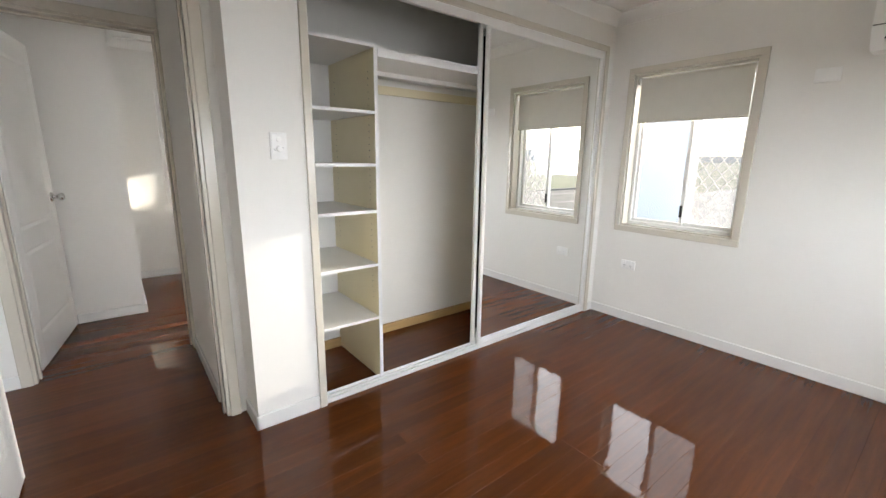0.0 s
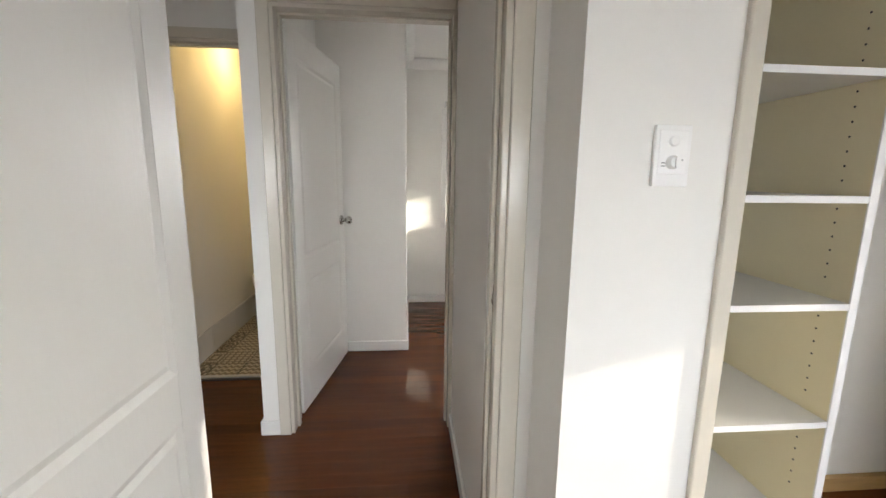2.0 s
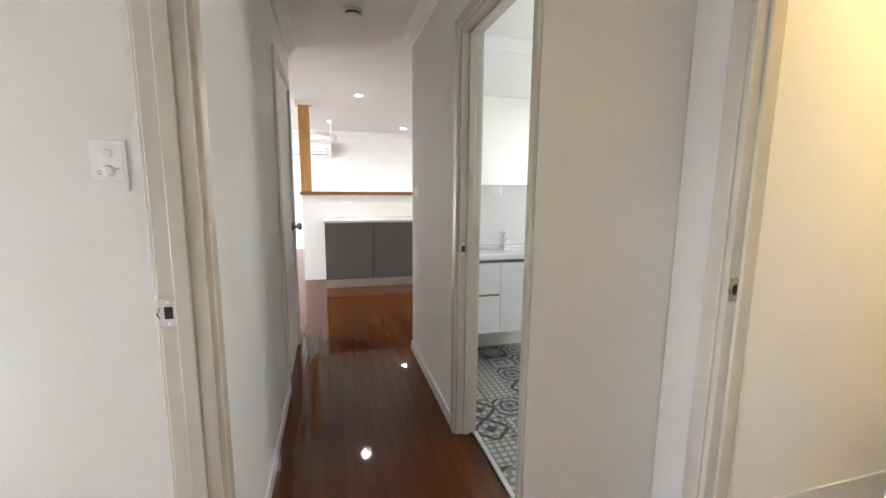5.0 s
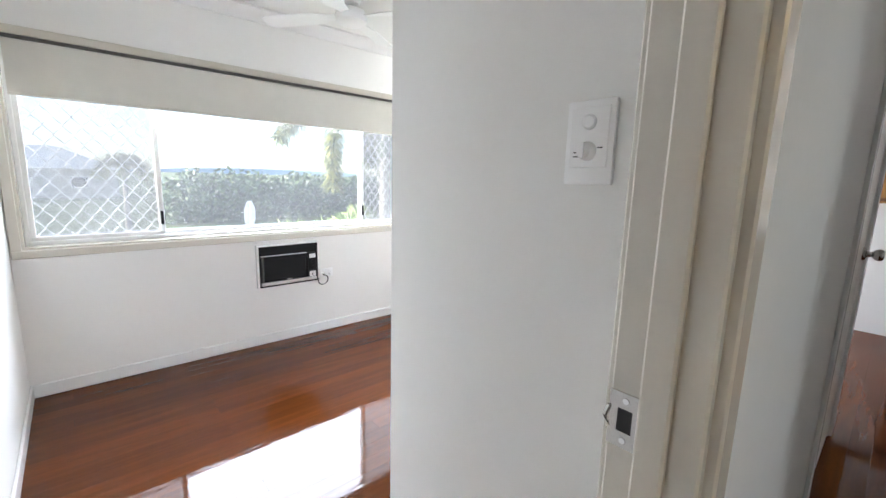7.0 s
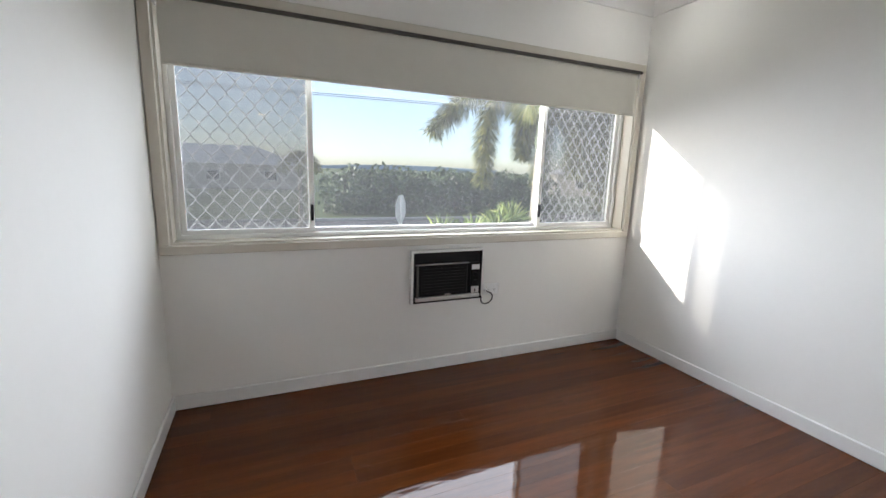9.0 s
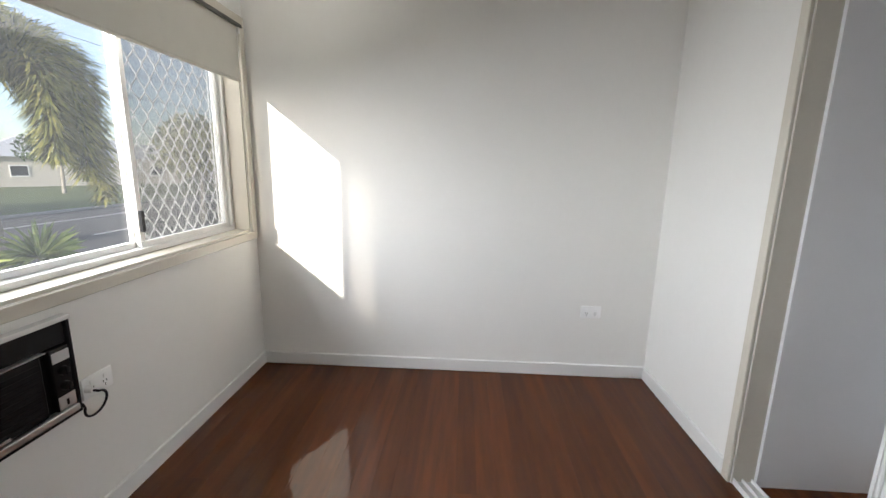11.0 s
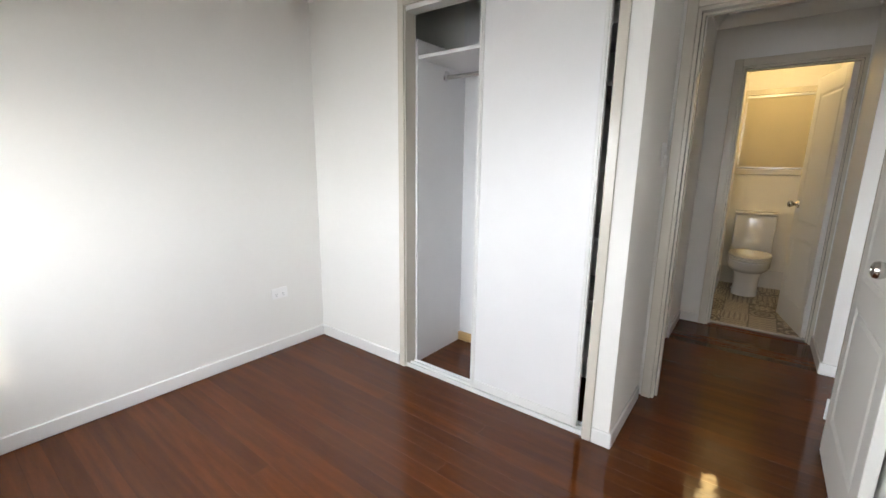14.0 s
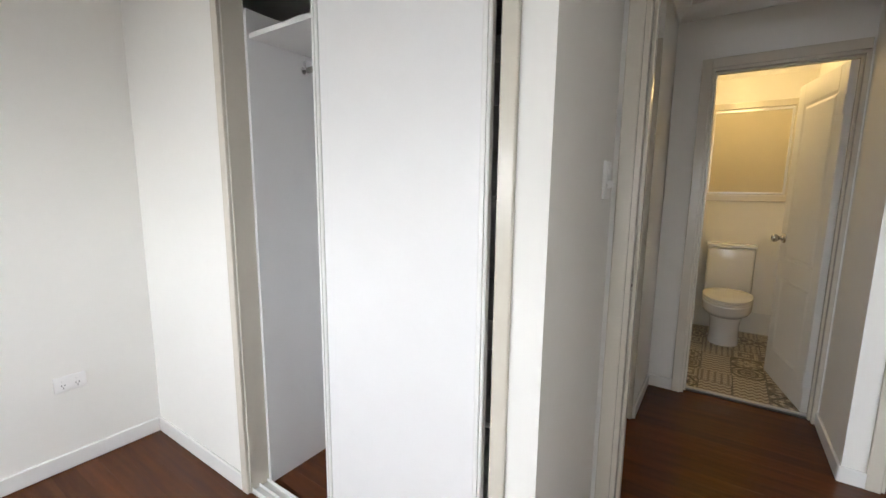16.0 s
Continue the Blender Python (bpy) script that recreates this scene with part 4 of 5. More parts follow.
part("lever", B(2.258, -0.40, 0.968, 2.282, -0.325, 0.982, bevel=0.004), CHROME, tap, smooth=True)
waste = thing("basin_waste", "chrome pop-up waste in the basin", "basin waste")
part("plug", cyl(bmesh.new(), (2.27, -0.50, 0.829), (2.27, -0.50, 0.836), 0.03, n=20), CHROME, waste)
mc = thing("mirror_cabinet", "frameless mirror on bathroom wall above the vanity", "mirror")
part("backing", B(1.83, -0.232, 1.335, 2.63, -0.21, 2.0), MELA, mc)
part("mirror", B(1.83, -0.236, 1.335, 2.63, -0.2325, 2.0), MIRROR, mc)
setting("splashback", B(1.725, -0.218, 0.86, 3.83, -0.211, 1.33), TILEW, "white glazed tile splashback", "wall tile")
plate("power_outlet", "white double power outlet below the bathroom mirror", pose(2.256, -0.218, 1.29), 0.117, 0.074, "outlet")

# ---- kitchen and living ----
nib = wall("bar_wall", 0.62, 2.68, 3.6, 2.78, z1=1.19, label="low white bar wall below timber ledge")
ledge = thing("bar_ledge", "dark varnished timber ledge on the bar wall", "ledge")
part("plank", B(0.60, 2.64, 1.19, 3.6, 2.86, 1.235, bevel=0.006), DTIMBER, ledge)
part("edge_strip", B(0.60, 2.632, 1.188, 3.6, 2.64, 1.205), TIMBER, ledge)
post = thing("timber_post", "honey varnished square timber post on the ledge", "post")
part("shaft", B(0.615, 2.67, 1.235, 0.755, 2.80, H - 0.03, bevel=0.004), TIMBER, post)
part("capital", B(0.58, 2.64, H - 0.05, 0.79, 2.83, H, bevel=0.004), WHITE, post)
bt = thing("worktop", "white stone kitchen worktop", "worktop")
part("slab", B(0.90, 2.03, 0.855, 3.4, 2.68, 0.885, bevel=0.003), TILEW, bt)
for k in range(4):
    x0_ = 0.915 + k * 0.60
    c = thing("kitchen_cabinet", "matt grey base cabinet under white worktop", "cabinet", "base cabinets")
    part("body", B(x0_, 2.08, 0.12, x0_ + 0.598, 2.66, 0.855), GREYCAB, c)
    part("door", B(x0_ + 0.002, 2.06, 0.125, x0_ + 0.596, 2.079, 0.850, bevel=0.002), GREYCAB, c)
    hx_ = x0_ + (0.30 if k == 1 else 0.28)
    part("finger_pull", B(hx_, 2.056, 0.755, hx_ + 0.14, 2.061, 0.79, bevel=0.002), GREYCAB, c)
    part("kickboard", B(x0_, 2.13, 0.0, x0_ + 0.598, 2.15, 0.12), ALU, c, "brushed grey kickboard")
plate("power_outlet", "white double power outlet above the worktop", pose(1.22, 2.68, 1.12), 0.117, 0.074, "outlet")
setting("wall_batten", B(-0.4, 5.735, 2.30, 0.25, 5.752, 2.32), DARK, "thin dark picture rail on the far wall", "trim")
for x0_, y0_, x1_, y1_ in ((2.228, -3.0, 2.255, -2.345), (1.70, -2.07, 1.724, -1.35)):
    setting("door_threshold", B(x0_, y0_, 0.0, x1_, y1_, 0.012, bevel=0.003), ALU, "thin aluminium threshold strip", "threshold")

# ---- patterned floor tiles ----


def tile_material(name, kind, dark, mid, pale):
    """Encaustic-look glazed tile: a worn motif drawn in three tones about the tile's middle."""
    m = mat(name, mid, 0.28, var=0.16, scale=9, bump=0.1, bump_scale=120)
    nt = m.node_tree
    b = nt.nodes["Principled BSDF"]
    base = b.inputs["Base Color"].links[0].from_socket
    tc, sep = nt.nodes.new("ShaderNodeTexCoord"), nt.nodes.new("ShaderNodeSeparateXYZ")
    nt.links.new(tc.outputs["Object"], sep.inputs[0])

    def op(o, a, c=None):
        n = nt.nodes.new("ShaderNodeMath")
        n.operation = o
        for i, v in enumerate((a, c)):
            if v is None:
                continue
            if isinstance(v, (int, float)):
                n.inputs[i].default_value = v
            else:
                nt.links.new(v, n.inputs[i])
        return n.outputs[0]

    x, y = op("MULTIPLY", sep.outputs[0], 12.5), op("MULTIPLY", sep.outputs[1], 12.5)
    ax, ay = op("ABSOLUTE", x), op("ABSOLUTE", y)
    man = op("ADD", ax, ay)
    r = op("SQRT", op("ADD", op("MULTIPLY", x, x), op("MULTIPLY", y, y)))
    if kind == "diamond":
        v = op("SINE", op("MULTIPLY", man, 9.0))
        u = op("SINE", op("MULTIPLY", r, 11.0))
    elif kind == "check":
        v = op("MULTIPLY", op("SINE", op("MULTIPLY", op("ADD", x, y), 6.3)), op("SINE", op("MULTIPLY", op("SUBTRACT", x, y), 6.3)))
        u = op("SINE", op("MULTIPLY", man, 6.0))
    elif kind == "flower":
        th = op("ARCTAN2", y, x)
        petal = op("ABSOLUTE", op("COSINE", op("MULTIPLY", th, 3.0)))
        v = op("SUBTRACT", op("ADD", 0.35, op("MULTIPLY", petal, 0.5)), r)
        v = op("SINE", op("MULTIPLY", v, 6.5))
        u = op("SUBTRACT", r, 0.85)
    elif kind == "lattice":
        v = op("SUBTRACT", op("MULTIPLY", op("ABSOLUTE", op("SINE", op("MULTIPLY", x, 6.28))), op("ABSOLUTE", op("SINE", op("MULTIPLY", y, 6.28)))), 0.32)
        u = op("SUBTRACT", op("ABSOLUTE", op("SINE", op("MULTIPLY", op("ADD", x, y), 6.28))), 0.85)
    elif kind == "stripe":
        v = op("SINE", op("MULTIPLY", op("ADD", x, op("MULTIPLY", op("SINE", op("MULTIPLY", y, 12.0)), 0.12)), 10.0))
        u = op("SUBTRACT", ay, 0.82)
    else:
        v = op("SINE", op("MULTIPLY", op("MAXIMUM", ax, ay), 9.5))
        u = op("SUBTRACT", op("MULTIPLY", op("SINE", op("MULTIPLY", x, 12.6)), op("SINE", op("MULTIPLY", y, 12.6))), 0.3)
    f1, f2 = op("GREATER_THAN", v, 0.1), op("GREATER_THAN", u, 0.35)
    wear = nt.nodes.new("ShaderNodeTexNoise")
    wear.inputs["Scale"].default_value, wear.inputs["Detail"].default_value = 38, 3
    keep = op("ADD", op("MULTIPLY", op("GREATER_THAN", wear.outputs["Fac"], 0.44), 0.25), 0.75)
    out = base
    for f, c in ((f1, pale), (f2, dark)):
        mx = nt.nodes.new("ShaderNodeMix")
        mx.data_type = "RGBA"
        nt.links.new(op("MULTIPLY", f, keep), mx.inputs["Factor"])
        nt.links.new(out, mx.inputs["A"])
        mx.inputs["B"].default_value = (*c, 1)
        out = mx.outputs["Result"]
    nt.links.new(out, b.inputs["Base Color"])
    return m


KINDS = ("diamond", "check", "flower", "lattice", "stripe", "square")
GROUT = mat("grout", (0.25, 0.23, 0.20), 0.8, var=0.1)


def tile_floor(name, label, x0, y0, x1, y1, size, tones, seed):
    t = thing(name, label, "floor", kind="structure")
    part("grout_bed", B(x0, y0, -0.02, x1, y1, 0.0015), GROUT, t)
    mats = [tile_material(name + "_" + k, k, *tones) for k in KINDS]
    meshes = []
    for m in mats:
        bm = B(-size / 2 + 0.0012, -size / 2 + 0.0012, -0.008, size / 2 - 0.0012, size / 2 - 0.0012, 0.0, bevel=0.0008)
        bmesh.ops.recalc_face_normals(bm, faces=bm.faces)
        me = bpy.data.meshes.new("tile")
        bm.to_mesh(me)
        bm.free()
        me.materials.append(m)
        meshes.append(me)
    rg = random.Random(seed)
    nx, ny = math.ceil((x1 - x0) / size), math.ceil((y1 - y0) / size)
    for i in range(nx):
        for j in range(ny):
            cx, cy_ = x0 + (i + 0.5) * size, y0 + (j + 0.5) * size
            sx, sy = min(1, (x1 - x0 - i * size) / size), min(1, (y1 - y0 - j * size) / size)
            ob = new("tile", rg.choice(meshes))
            ob.matrix_basis = Matrix.Translation((cx - (1 - sx) * size / 2, cy_ - (1 - sy) * size / 2, 0.003)) @ Matrix.Diagonal((sx, sy, 1, 1))
            ob.parent = t


tile_floor("floor_toilet", "patterned brown and cream encaustic tile floor", 2.25, -3.018, 3.84, -2.30, 0.20, ((0.08, 0.055, 0.032), (0.23, 0.18, 0.12), (0.60, 0.53, 0.40)), 3)
tile_floor("floor_bathroom", "patterned grey encaustic tile floor of the bathroom", 1.71, -2.045, 3.84, -0.21, 0.20, ((0.035, 0.035, 0.035), (0.24, 0.235, 0.225), (0.55, 0.54, 0.51)), 8)
tiles = thing("tile_skirting", "white glazed skirting tiles around the toilet", "wall tile", kind="structure")
for k in range(4):
    part("tile", B(2.252 + k * 0.397, -2.308, 0.003, 2.252 + (k + 1) * 0.397 - 0.002, -2.2995, 0.20, bevel=0.001), TILEW, tiles)
for k in range(2):
    part("tile", B(3.8325, -3.016 + k * 0.355, 0.003, 3.8405, -3.016 + (k + 1) * 0.355 - 0.002, 0.20, bevel=0.001), TILEW, tiles)

# ---- outside ----
G = -1.5


def leaf_tone(m):
    """Lets each leaf take a tone of its own, from dark green to bright yellow."""
    nt = m.node_tree
    b = nt.nodes["Principled BSDF"]
    src = b.inputs["Base Color"].links[0].from_socket
    geo, mr, hsv, hue = (nt.nodes.new(k) for k in ("ShaderNodeNewGeometry", "ShaderNodeMapRange", "ShaderNodeHueSaturation", "ShaderNodeMapRange"))
    mr.inputs["To Min"].default_value, mr.inputs["To Max"].default_value = 0.35, 1.9
    hue.inputs["To Min"].default_value, hue.inputs["To Max"].default_value = 0.53, 0.47
    nt.links.new(geo.outputs["Random Per Island"], mr.inputs["Value"])
    nt.links.new(geo.outputs["Random Per Island"], hue.inputs["Value"])
    nt.links.new(mr.outputs["Result"], hsv.inputs["Value"])
    nt.links.new(hue.outputs["Result"], hsv.inputs["Hue"])
    nt.links.new(src, hsv.inputs["Color"])
    nt.links.new(hsv.outputs["Color"], b.inputs["Base Color"])


GRASS = mat("lawn", (0.085, 0.115, 0.03), 0.9, var=0.35, scale=0.6, bump=0.6, bump_scale=12)
ROAD = mat("asphalt", (0.085, 0.083, 0.082), 0.85, var=0.15, scale=0.8, bump=0.3, bump_scale=60)
CONC = mat("concrete", (0.32, 0.31, 0.29), 0.85, var=0.12, scale=2)
LINE = mat("road_line_paint", (0.62, 0.62, 0.6), 0.7, var=0.1, scale=5)
LEAFD = mat("hedge_leaf", (0.045, 0.072, 0.03), 0.5, var=0.5, scale=1.3)
SHAFT = mat("palm_crownshaft", (0.15, 0.18, 0.11), 0.6, var=0.2, scale=4)
LEAFP = mat("palm_leaf", (0.145, 0.155, 0.045), 0.45, var=0.35, scale=2.0)
leaf_tone(LEAFP)
LEAFY = mat("palm_leaf_young", (0.20, 0.26, 0.09), 0.45, var=0.35, scale=3.0)
leaf_tone(LEAFY)
leaf_tone(LEAFD)
BARK = mat("palm_trunk", (0.27, 0.25, 0.22), 0.9, var=0.25, scale=5, bump=0.5, bump_scale=30, stretch=(0.4, 0.4, 6))
CARGLASS = mat("car_glass", (0.02, 0.025, 0.03), 0.08, var=0.05)
RUBBER = mat("tyre_rubber", (0.02, 0.02, 0.02), 0.8, var=0.1)
SIGNM = mat("sign_back_grey", (0.55, 0.56, 0.57), 0.5, metal=0.3, var=0.05)
PALEBLUE = mat("pale_blue_cladding", (0.30, 0.36, 0.46), 0.6, var=0.03, scale=3)
CORRU = mat("white_corrugated_steel", (0.60, 0.64, 0.72), 0.4, metal=0.2, var=0.05, scale=4)
# blue of distant air is mixed into the hill colour itself
HILLM = mat("hazed_far_hills", (0.20, 0.28, 0.36), 1.0, var=0.08, scale=0.01)
BRICKW = mat("pale_render_wall", (0.50, 0.47, 0.42), 0.8, var=0.08)
ROOFM = mat("pale_metal_roof", (0.55, 0.56, 0.58), 0.5, var=0.05)
setting("ground", B(-2500, -2500, G - 0.5, 2500, 2500, G), GRASS, "green lawn and ground reaching the horizon", "ground")
setting("road", B(-22.0, -400, G, -7.6, 400, G + 0.02), ROAD, "grey asphalt street", "road")
setting("kerb", B(-22.25, -400, G, -22.0, 400, G + 0.15, bevel=0.03), CONC, "concrete kerb", "kerb")
setting("kerb", B(-7.6, -400, G, -7.35, 400, G + 0.15, bevel=0.03), CONC, "concrete kerb", "kerb")
for k in range(-6, 12):
    setting("road_line", B(-14.9, k * 6.0, G + 0.02, -14.78, k * 6.0 + 3.0, G + 0.025), LINE, "white dashed road centre line", "road marking")
setting("road_line", B(-19.2, -80, G + 0.02, -19.1, 80, G + 0.025), LINE, "white road edge line", "road marking")


def leaf_cloud(bm, boxes, count, size, rg, up=0.4):
    """Small leaf blades scattered through lumpy volumes (centre, half-size)."""
    for _ in range(count):
        c, hs = rg.choice(boxes)
        v = Vector((rg.uniform(-1, 1), rg.uniform(-1, 1), rg.uniform(-1, 1)))
        if v.length > 1:
            v.normalize()
        v = v.normalized() * (0.75 + 0.3 * rg.random()) if rg.random() < 0.75 else v
        p = Vector(c) + Vector((v.x * hs[0], v.y * hs[1], v.z * hs[2]))
        d = Vector((rg.gauss(0, 1), rg.gauss(0, 1), rg.gauss(0, 1) + up)).normalized()
        s = d.cross(Vector((rg.gauss(0, 1), rg.gauss(0, 1), rg.gauss(0, 1)))).normalized()
        ln = size * rg.uniform(0.6, 1.4)
        vs = [bm.verts.new(p + q) for q in (d * -ln, s * ln * 0.45, d * ln, s * -ln * 0.45)]
        bm.faces.new(vs)


rg = random.Random(11)
lumps = [((-25.5 + rg.uniform(-0.5, 0.5), 1.2 + k * 0.42, rg.uniform(-0.5, 0.35)), (rg.uniform(1.0, 1.5), rg.uniform(0.7, 1.1), rg.uniform(1.0, 1.35))) for k in range(36)]
lumps += [((-25.5, 1.2 + k * 0.8, -0.8), (1.2, 0.9, 0.75)) for k in range(19)]
lumps += [((-29 + rg.uniform(-1, 1), 3 + k * 1.1, rg.uniform(0.0, 0.5)), (1.2, 1.0, 1.1)) for k in range(13)]
hb = bmesh.new()
leaf_cloud(hb, lumps, 16000, 0.16, rg)
hedge = tagged(finish("hedge", hb, LEAFD), "tall dense dark green hedge across the street", "hedge", kind="stuff")


def palm(name, label, at, trunk_h, fronds, frond_len, seed, r=0.13, leaf=0.32, density=1.0):
    """Foxtail palm: ringed tapered trunk, green crownshaft, arching fronds with leaflets all round the midrib."""
    rg = random.Random(seed)
    t = thing(name, label, "palm tree", "palms", at=at)
    prof = []
    n = int(trunk_h / 0.11)
    for k in range(n + 1):
        f = k / n
        rr = r * (1.25 - 0.5 * f) if f > 0.1 else r * (1.6 - 4 * f * 0.35)
        prof += [(rr, f * trunk_h), (rr * 0.955, f * trunk_h + 0.03)]
    part("trunk", lathe(bmesh.new(), prof, n=14), BARK, t, "pale grey ringed trunk", smooth=True)
    part("crownshaft", lathe(bmesh.new(), [(r * 0.80, trunk_h + 0.03), (r * 0.95, trunk_h + 0.2), (r * 0.6, trunk_h + 0.75), (r * 0.25, trunk_h + 0.95)], n=14), SHAFT, t, smooth=True)
    for az, rise, droop, ln in fronds:
        bm = bmesh.new()
        a = radians(az)
        out = Vector((math.cos(a), math.sin(a), 0))
        p = Vector((0, 0, trunk_h + 0.72))
        steps = 30
        pts = []
        for k in range(steps + 1):
            pts.append(p.copy())
            f = min(1.0, k / steps / 0.6)
            pitch = max(radians(rise - droop * f * f * (3 - 2 * f)), radians(-88))
            p += (out * math.cos(pitch) + Vector((0, 0, math.sin(pitch)))) * (ln * frond_len / steps)
        tube(bm, pts, 0.014, 5)
        for k in range(3, steps):
            d = (pts[k + 1] - pts[k - 1]).normalized()
            for _ in range(int(24 * density)):
                q = pts[k] + (pts[k + 1] - pts[k]) * rg.random()
                rnd = Vector((rg.gauss(0, 1), rg.gauss(0, 1), rg.gauss(0, 1)))
                side = (rnd - d * rnd.dot(d)).normalized()
                w = (side + d * rg.uniform(0.05, 0.5)).normalized()
                L = leaf * rg.uniform(0.6, 1.2) * (1 - 0.45 * k / steps)
                b_ = w.cross(d).normalized() * 0.017
                mid, tip = q + w * L * 0.55, q + w * L + Vector((0, 0, -0.28 * L))
                vs = [bm.verts.new(v) for v in (q - b_ * 0.5, mid - b_, tip, mid + b_, q + b_ * 0.5)]
                bm.faces.new(vs)
        part("frond", bm, LEAFP, t)
    return t


palm("palm_tree", "foxtail palm with drooping bushy fronds beside the street", (-7.9, 3.1, G), 3.25,
     [(236, 58, 146, 1.2), (52, 48, 136, 1.1), (72, 50, 138, 1.45), (178, 60, 148, 0.7), (142, 55, 140, 1.1), (20, 40, 128, 0.85), (262, 82, 128, 1.4), (318, 78, 110, 1.0), (110, 80, 100, 1.0)], 2.6, 4, leaf=0.56, density=2.8)
palm("palm_tree", "small distant feathery palm on the verge", (-18.5, -1.2, G), 2.3, [(k * 45, 50, 110, 0.9) for k in range(8)], 1.5, 9, r=0.1, density=0.5)


def spiky_plant(at, h, n, ln, seed):
    rg = random.Random(seed)
    t = thing("spiky_plant", "green spiky-leaved garden plant", "plant", "garden plants", at=at)
    part("stem", cyl(bmesh.new(), (0, 0, 0), (0, 0, h), 0.05, 0.035, n=10), BARK, t)
    bm = bmesh.new()
    for k in range(n):
        a, e = rg.uniform(0, 6.28), radians(rg.uniform(-10, 80))
        d = Vector((math.cos(a) * math.cos(e), math.sin(a) * math.cos(e), math.sin(e)))
        s = d.cross(Vector((0, 0, 1))).normalized() * 0.022
        L = ln * rg.uniform(0.7, 1.1)
        p = Vector((0, 0, h - 0.02))
        mid, tip = p + d * L * 0.6, p + d * L + Vector((0, 0, -0.16 * L))
        vs = [bm.verts.new(v) for v in (p - s, mid - s * 1.1, tip, mid + s * 1.1, p + s)]
        bm.faces.new(vs)
    part("leaves", bm, LEAFY, t)


for k, (x, y, h) in enumerate(((-6.9, 1.55, 1.45), (-6.8, 1.0, 1.3), (-7.0, 0.45, 1.25), (-7.3, 2.1, 1.55), (-6.6, 0.05, 1.1), (-7.0, 2.9, 1.2), (-6.3, -0.5, 0.95), (-6.2, -1.1, 0.85), (-6.0, 0.5, 1.0))):
    spiky_plant((x, y, G), h + 0.22, 85, 0.66, 20 + k)

sg = thing("road_sign", "back of an octagonal grey road sign on a post", "road sign", at=(-8.0, -0.05, G))
bm = lathe(bmesh.new(), [(0.30, 0.0), (0.30, 0.004)], Matrix.Translation((0, 0, 1.98)) @ Matrix.Rotation(radians(52), 4, "Z") @ Matrix.Rotation(radians(90), 4, "Y") @ Matrix.Rotation(radians(22.5), 4, "Z"), 8)
part("panel", bm, SIGNM, sg)
part("post", cyl(bmesh.new(), (0.03, 0, 0), (0.03, 0, 2.25), 0.03, n=12), SIGNM, sg)
bm = bmesh.new()
box(bm, 0.0, -0.10, 1.42, 0.012, 0.10, 1.60)
part("small_plate", bm, SIGNM, sg)

for k, (z, x) in enumerate(((4.6, -20.5), (4.75, -20.9), (5.9, -20.5), (6.1, -20.9), (7.0, -20.7))):
    pts = [(x, -60 + j * 6, z + 0.25 * math.cos(j * 0.42)) for j in range(31)]
    tagged(finish("power_line", tube(bmesh.new(), pts, 0.014, 4), RUBBER), "thin overhead power cable along the street", "power line", "power lines")
for y_ in (-60, 44):
    pole = thing("power_pole", "timber power pole with crossarm", "power pole", "power poles", at=(-20.7, y_, G))
    part("shaft", cyl(bmesh.new(), (0, 0, 0), (0, 0, 9.2), 0.16, 0.11, n=12), BARK, pole)
    part("crossarm", B(-0.9, -0.06, 7.45, 0.9, 0.06, 7.58), BARK, pole)


def house(label, at, sx, sy, h, turn, windows=3):
    t = thing("house", label, "house", "far houses")
    part("wall", B(-sx, -sy, 0, sx, sy, h), BRICKW, t)
    bm = bmesh.new()
    a = [bm.verts.new(v) for v in ((-sx - .5, -sy - .5, h), (sx + .5, -sy - .5, h), (sx + .5, sy + .5, h), (-sx - .5, sy + .5, h), (-sx * .5, 0, h + sy * .45), (sx * .5, 0, h + sy * .45))]
    for f in ((0, 1, 5, 4), (2, 3, 4, 5), (1, 2, 5), (3, 0, 4), (3, 2, 1, 0)):
        bm.faces.new([a[i] for i in f])
    part("roof", bm, ROOFM, t)
    for k in range(windows):
        x = -sx + (k + 0.5) * 2 * sx / windows
        wd = part("window", rect_frame(bmesh.new(), x - 0.7, 1.0, x + 0.7, 2.1, 0.08, -sy - 0.06, -sy + 0.02), ALUW, t)
        part("pane", B(x - 0.62, -sy - 0.02, 1.08, x + 0.62, -sy - 0.012, 2.02), CARGLASS, wd)
    t.matrix_world = pose(*at, 0, 0, turn)


house("low white-roofed building far across the street", (-46, 44, G), 9, 5, 2.9, 60)
house("low pale building far across the street", (-52, 62, G), 8, 5, 2.9, 60)
house("low pale house far down the street", (-58, -8, G), 9, 5, 2.8, 90)
house("low pale house far down the street", (-44, -28, G), 7, 4.5, 2.8, 90)

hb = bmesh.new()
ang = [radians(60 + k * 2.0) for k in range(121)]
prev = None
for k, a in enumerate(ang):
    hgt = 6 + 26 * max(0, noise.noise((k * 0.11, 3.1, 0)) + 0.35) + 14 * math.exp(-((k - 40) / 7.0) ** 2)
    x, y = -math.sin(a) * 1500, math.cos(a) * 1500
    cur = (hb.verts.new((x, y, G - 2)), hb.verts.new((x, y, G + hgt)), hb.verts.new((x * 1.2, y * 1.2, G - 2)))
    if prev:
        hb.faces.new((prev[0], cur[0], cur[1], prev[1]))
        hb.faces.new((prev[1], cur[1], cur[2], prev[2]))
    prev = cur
setting("backdrop", hb, HILLM, "low hills on the horizon with distance haze in their blue colour", "hills", smooth=True)


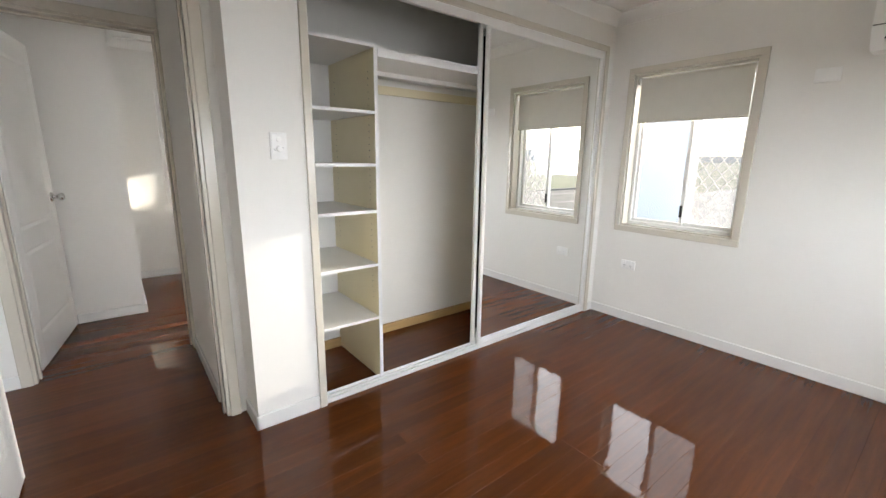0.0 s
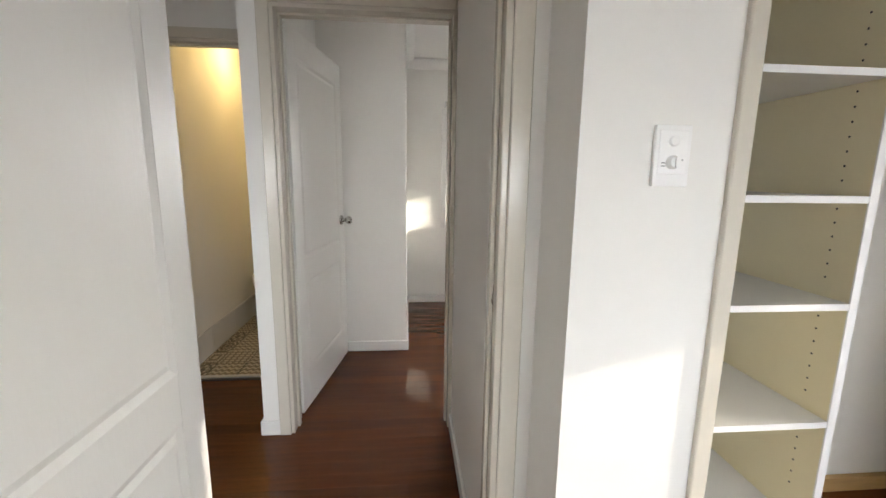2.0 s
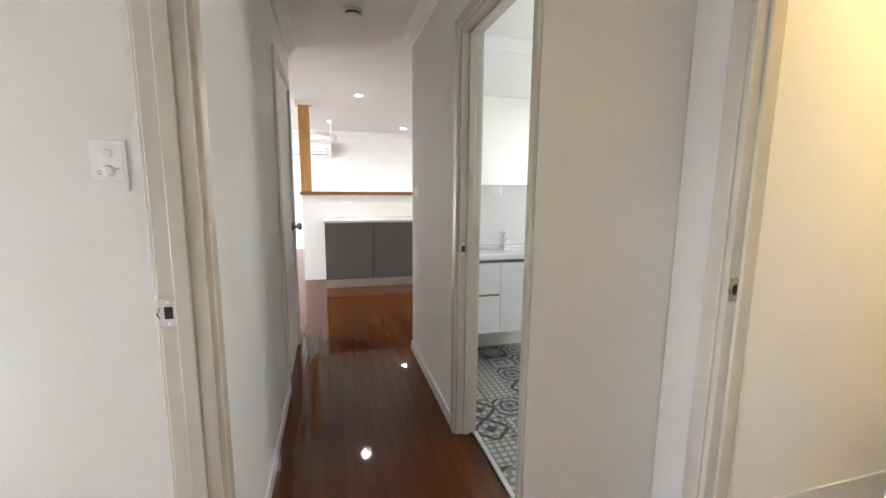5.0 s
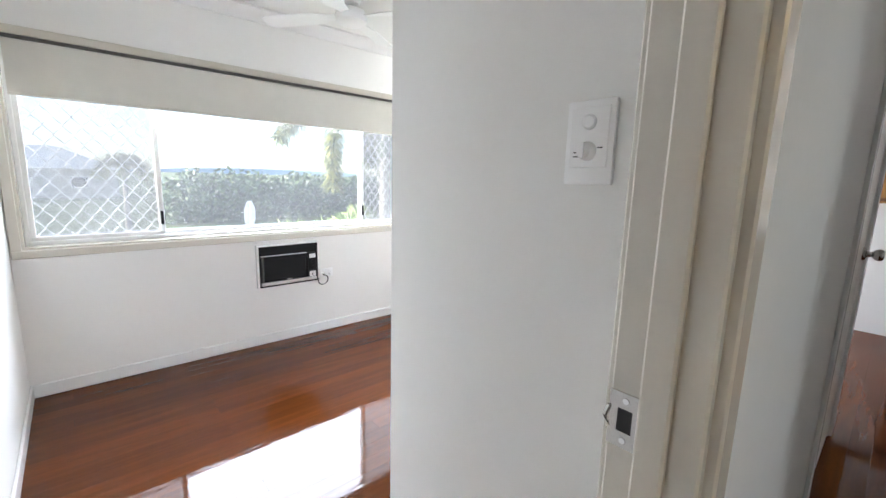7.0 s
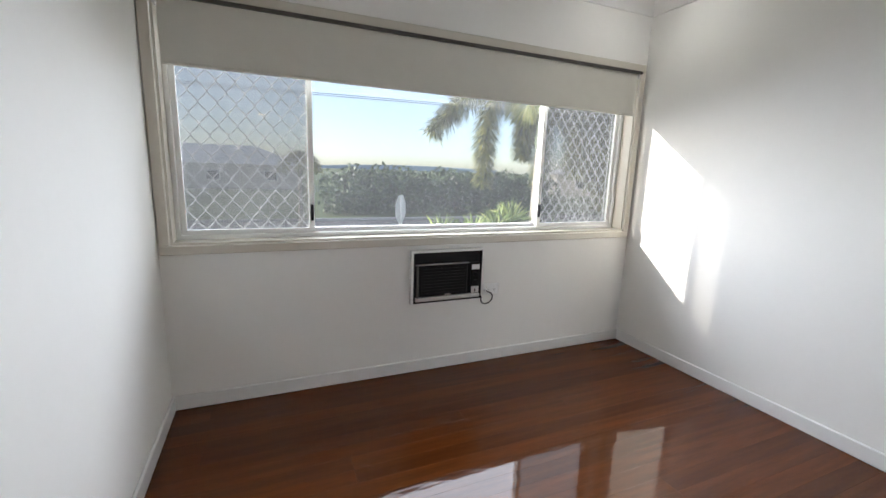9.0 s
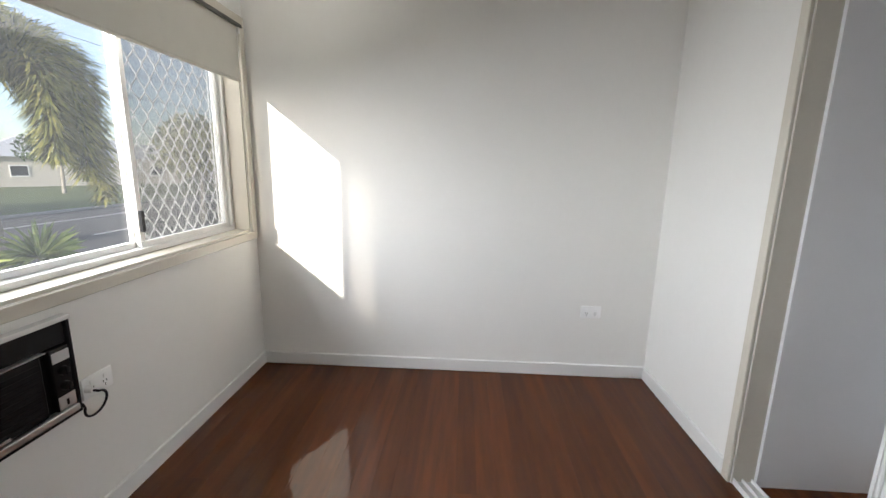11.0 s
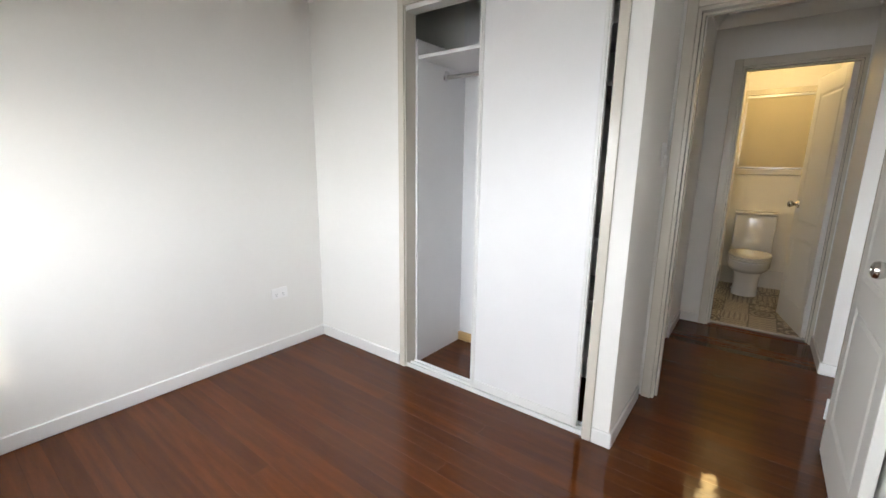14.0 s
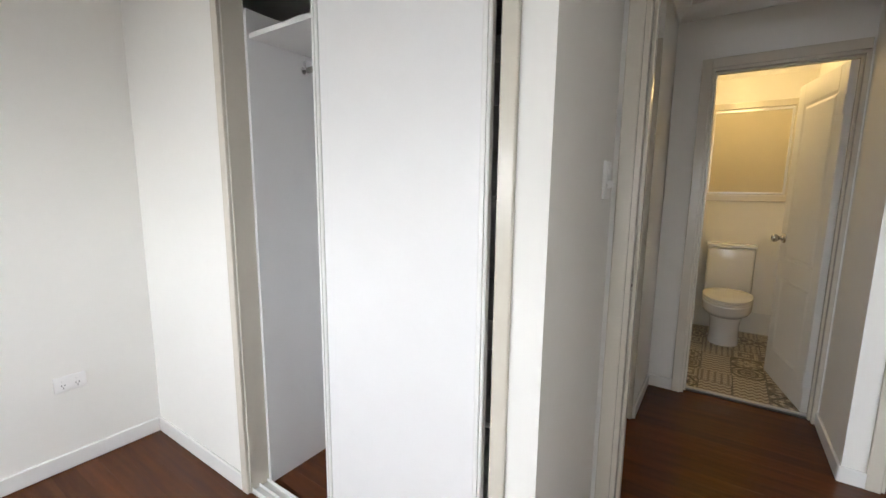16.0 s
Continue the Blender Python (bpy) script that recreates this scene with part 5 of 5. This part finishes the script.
def tree(label, at, h, crown, seed, count=2600, size=0.13, leafm=None):
    rg = random.Random(seed)
    t = thing("tree", label, "tree", "trees", at=at)
    bm = cyl(bmesh.new(), (0, 0, 0), (0.1, 0.05, h * 0.5), 0.16, 0.10, n=10)
    tops = []
    for k in range(6):
        a = k * 1.05 + rg.random()
        tip = (math.cos(a) * crown * 0.6, math.sin(a) * crown * 0.6, h * rg.uniform(0.65, 0.95))
        tube(bm, [(0.1, 0.05, h * 0.42), (tip[0] * 0.4, tip[1] * 0.4, h * 0.6), tip], 0.045, 6)
        tops.append(tip)
    part("trunk", bm, BARK, t)
    lum = [(tp, (crown * rg.uniform(0.35, 0.55), crown * rg.uniform(0.35, 0.55), crown * rg.uniform(0.3, 0.45))) for tp in tops]
    lum += [((rg.uniform(-1, 1) * crown * 0.5, rg.uniform(-1, 1) * crown * 0.5, h * rg.uniform(0.7, 1.0)), (crown * 0.45,) * 3) for _ in range(5)]
    lb = bmesh.new()
    leaf_cloud(lb, lum, count, size, rg)
    part("crown", lb, leafm or LEAFD, t)


for k, (x, y) in enumerate(((11.5, -6.2), (12.5, -8.6), (10.8, -3.4), (13.5, -5.0), (12.2, -4.6), (14.5, -7.2))):
    tree("dark leafy tree behind the neighbouring roof", (x, y, G), 6.0, 2.9, 40 + k, count=6500, size=0.17)
tree("bushy green street tree", (-13.5, 16.5, G), 4.2, 1.9, 50, leafm=LEAFP)
tree("bushy green street tree", (-10.2, 12.5, G), 3.6, 1.5, 51, leafm=LEAFP)
tree("green tree far down the street", (-34, 30, G), 5.0, 2.4, 52)

# neighbour's corrugated roof to the east
nr = thing("neighbour_roof", "pale corrugated steel roof of the neighbouring shed", "roof")
bm = bmesh.new()
prev = None
for k in range(0, 161):
    y = -10.0 + k * 0.05
    dz = 0.02 * math.sin(k * math.pi / 2)
    cur = (bm.verts.new((5.6, y, 0.02 + dz)), bm.verts.new((8.6, y - 0.9, 1.22 + dz)))
    if prev:
        bm.faces.new((prev[0], cur[0], cur[1], prev[1]))
    prev = cur
part("sheet", bm, CORRU, nr, smooth=True)
part("shed_wall", B(5.9, -9.9, G, 8.4, -2.9, 0.0), BRICKW, nr)

# things south of the first bedroom
pb = thing("privacy_screen", "pale blue fibre-cement screen panel outside the window", "screen")
part("panel", B(0.47, -9.03, G, 1.30, -9.0, 2.6, bevel=0.004), PALEBLUE, pb)
part("post", B(1.30, -9.05, G, 1.38, -8.97, 2.6, bevel=0.004), ALUW, pb)
# pale ground added here to give the bright haze behind the bedroom window
setting("yard", B(-6, -60, G, 14, -7.3, G + 0.02), mat("pale_haze_ground", (0.36, 0.355, 0.34), 0.8, var=0.06, scale=1.0), "added pale ground in place of bright haze south of the house", "yard")
rl = thing("railing", "white railing outside the bedroom window", "railing")
for z in (0.55, 0.98):
    part("rail", B(0.9, -8.42, z, 3.2, -8.38, z + 0.04), ALUW, rl)
for k in range(18):
    part("baluster", B(0.95 + k * 0.125, -8.412, 0.55, 0.97 + k * 0.125, -8.392, 0.98), ALUW, rl)
part("post", B(0.9, -8.43, G, 0.95, -8.37, 1.0), ALUW, rl)
part("post", B(3.15, -8.43, G, 3.2, -8.37, 1.0), ALUW, rl)

# ---- floor boards ----
floor = thing("floor", "polished dark red-brown hardwood floor of narrow boards", "floor", kind="structure")
BW = 0.083
rng = random.Random(5)
mesh_cache = {}


def board_mesh(length):
    """One board with eased top edges, 83 mm wide, its origin at its start."""
    key = round(length, 2)
    if key not in mesh_cache:
        bm = bmesh.new()
        w, e = BW / 2 - 0.00006, 0.0003
        prof = [(-w, -0.02), (w, -0.02), (w, -e), (w - e, 0.0), (-w + e, 0.0), (-w, -e)]
        rows = [[bm.verts.new((x, y, z)) for x, z in prof] for y in (0.0003, key - 0.0003)]
        for i in range(6):
            bm.faces.new((rows[0][i], rows[0][(i + 1) % 6], rows[1][(i + 1) % 6], rows[1][i]))
        bm.faces.new(rows[0])
        bm.faces.new(rows[1][::-1])
        bmesh.ops.recalc_face_normals(bm, faces=bm.faces)
        me = bpy.data.meshes.new("board")
        bm.to_mesh(me)
        bm.free()
        me.materials.append(WOOD)
        mesh_cache[key] = me
    return mesh_cache[key]


def lay(x, y0, y1):
    """A row of boards of mixed lengths from y0 to y1."""
    y = y0
    first = rng.choice([1.2, 1.8, 2.4, 3.0])
    while y < y1 - 0.01:
        ln = first if y == y0 else rng.choice([2.4, 3.0, 3.6, 4.2])
        if y1 - (y + ln) < 0.6:
            ln = y1 - y
        yield x, y, round(ln, 2)
        y += round(ln, 2)


far_boards = bmesh.new()
rows_x = [-2.37 + BW / 2 + k * BW for k in range(int(7.37 / BW) + 1)]
for x in rows_x:
    near_to = 5.75 if 0.66 < x < 1.70 else -0.12
    if x < 2.22:
        south = -7.0
        for bx, by, ln in lay(x, south, near_to if x > 0.7 else 0.0):
            if 1.70 <= bx < 2.22 and by + ln > -2.1:
                ln = round(-2.1 - by, 2)
                if ln < 0.1:
                    continue
            ob = new("board", board_mesh(ln))
            ob.location = (bx, by, 0)
            ob.parent = floor
    elif x < 3.84:
        for bx, by, ln in lay(x, -7.0, -3.08):
            ob = new("board", board_mesh(ln))
            ob.location = (bx, by, 0)
            ob.parent = floor
    for bx, by, ln in lay(x, near_to if x > 0.7 else 0.0, 5.75):
        box(far_boards, bx - BW / 2 + 0.0002, by + 0.0003, -0.02, bx + BW / 2 - 0.0002, by + ln - 0.0003, 0.0)
tagged(part("far_boards", far_boards, WOOD, floor), kind="stuff")
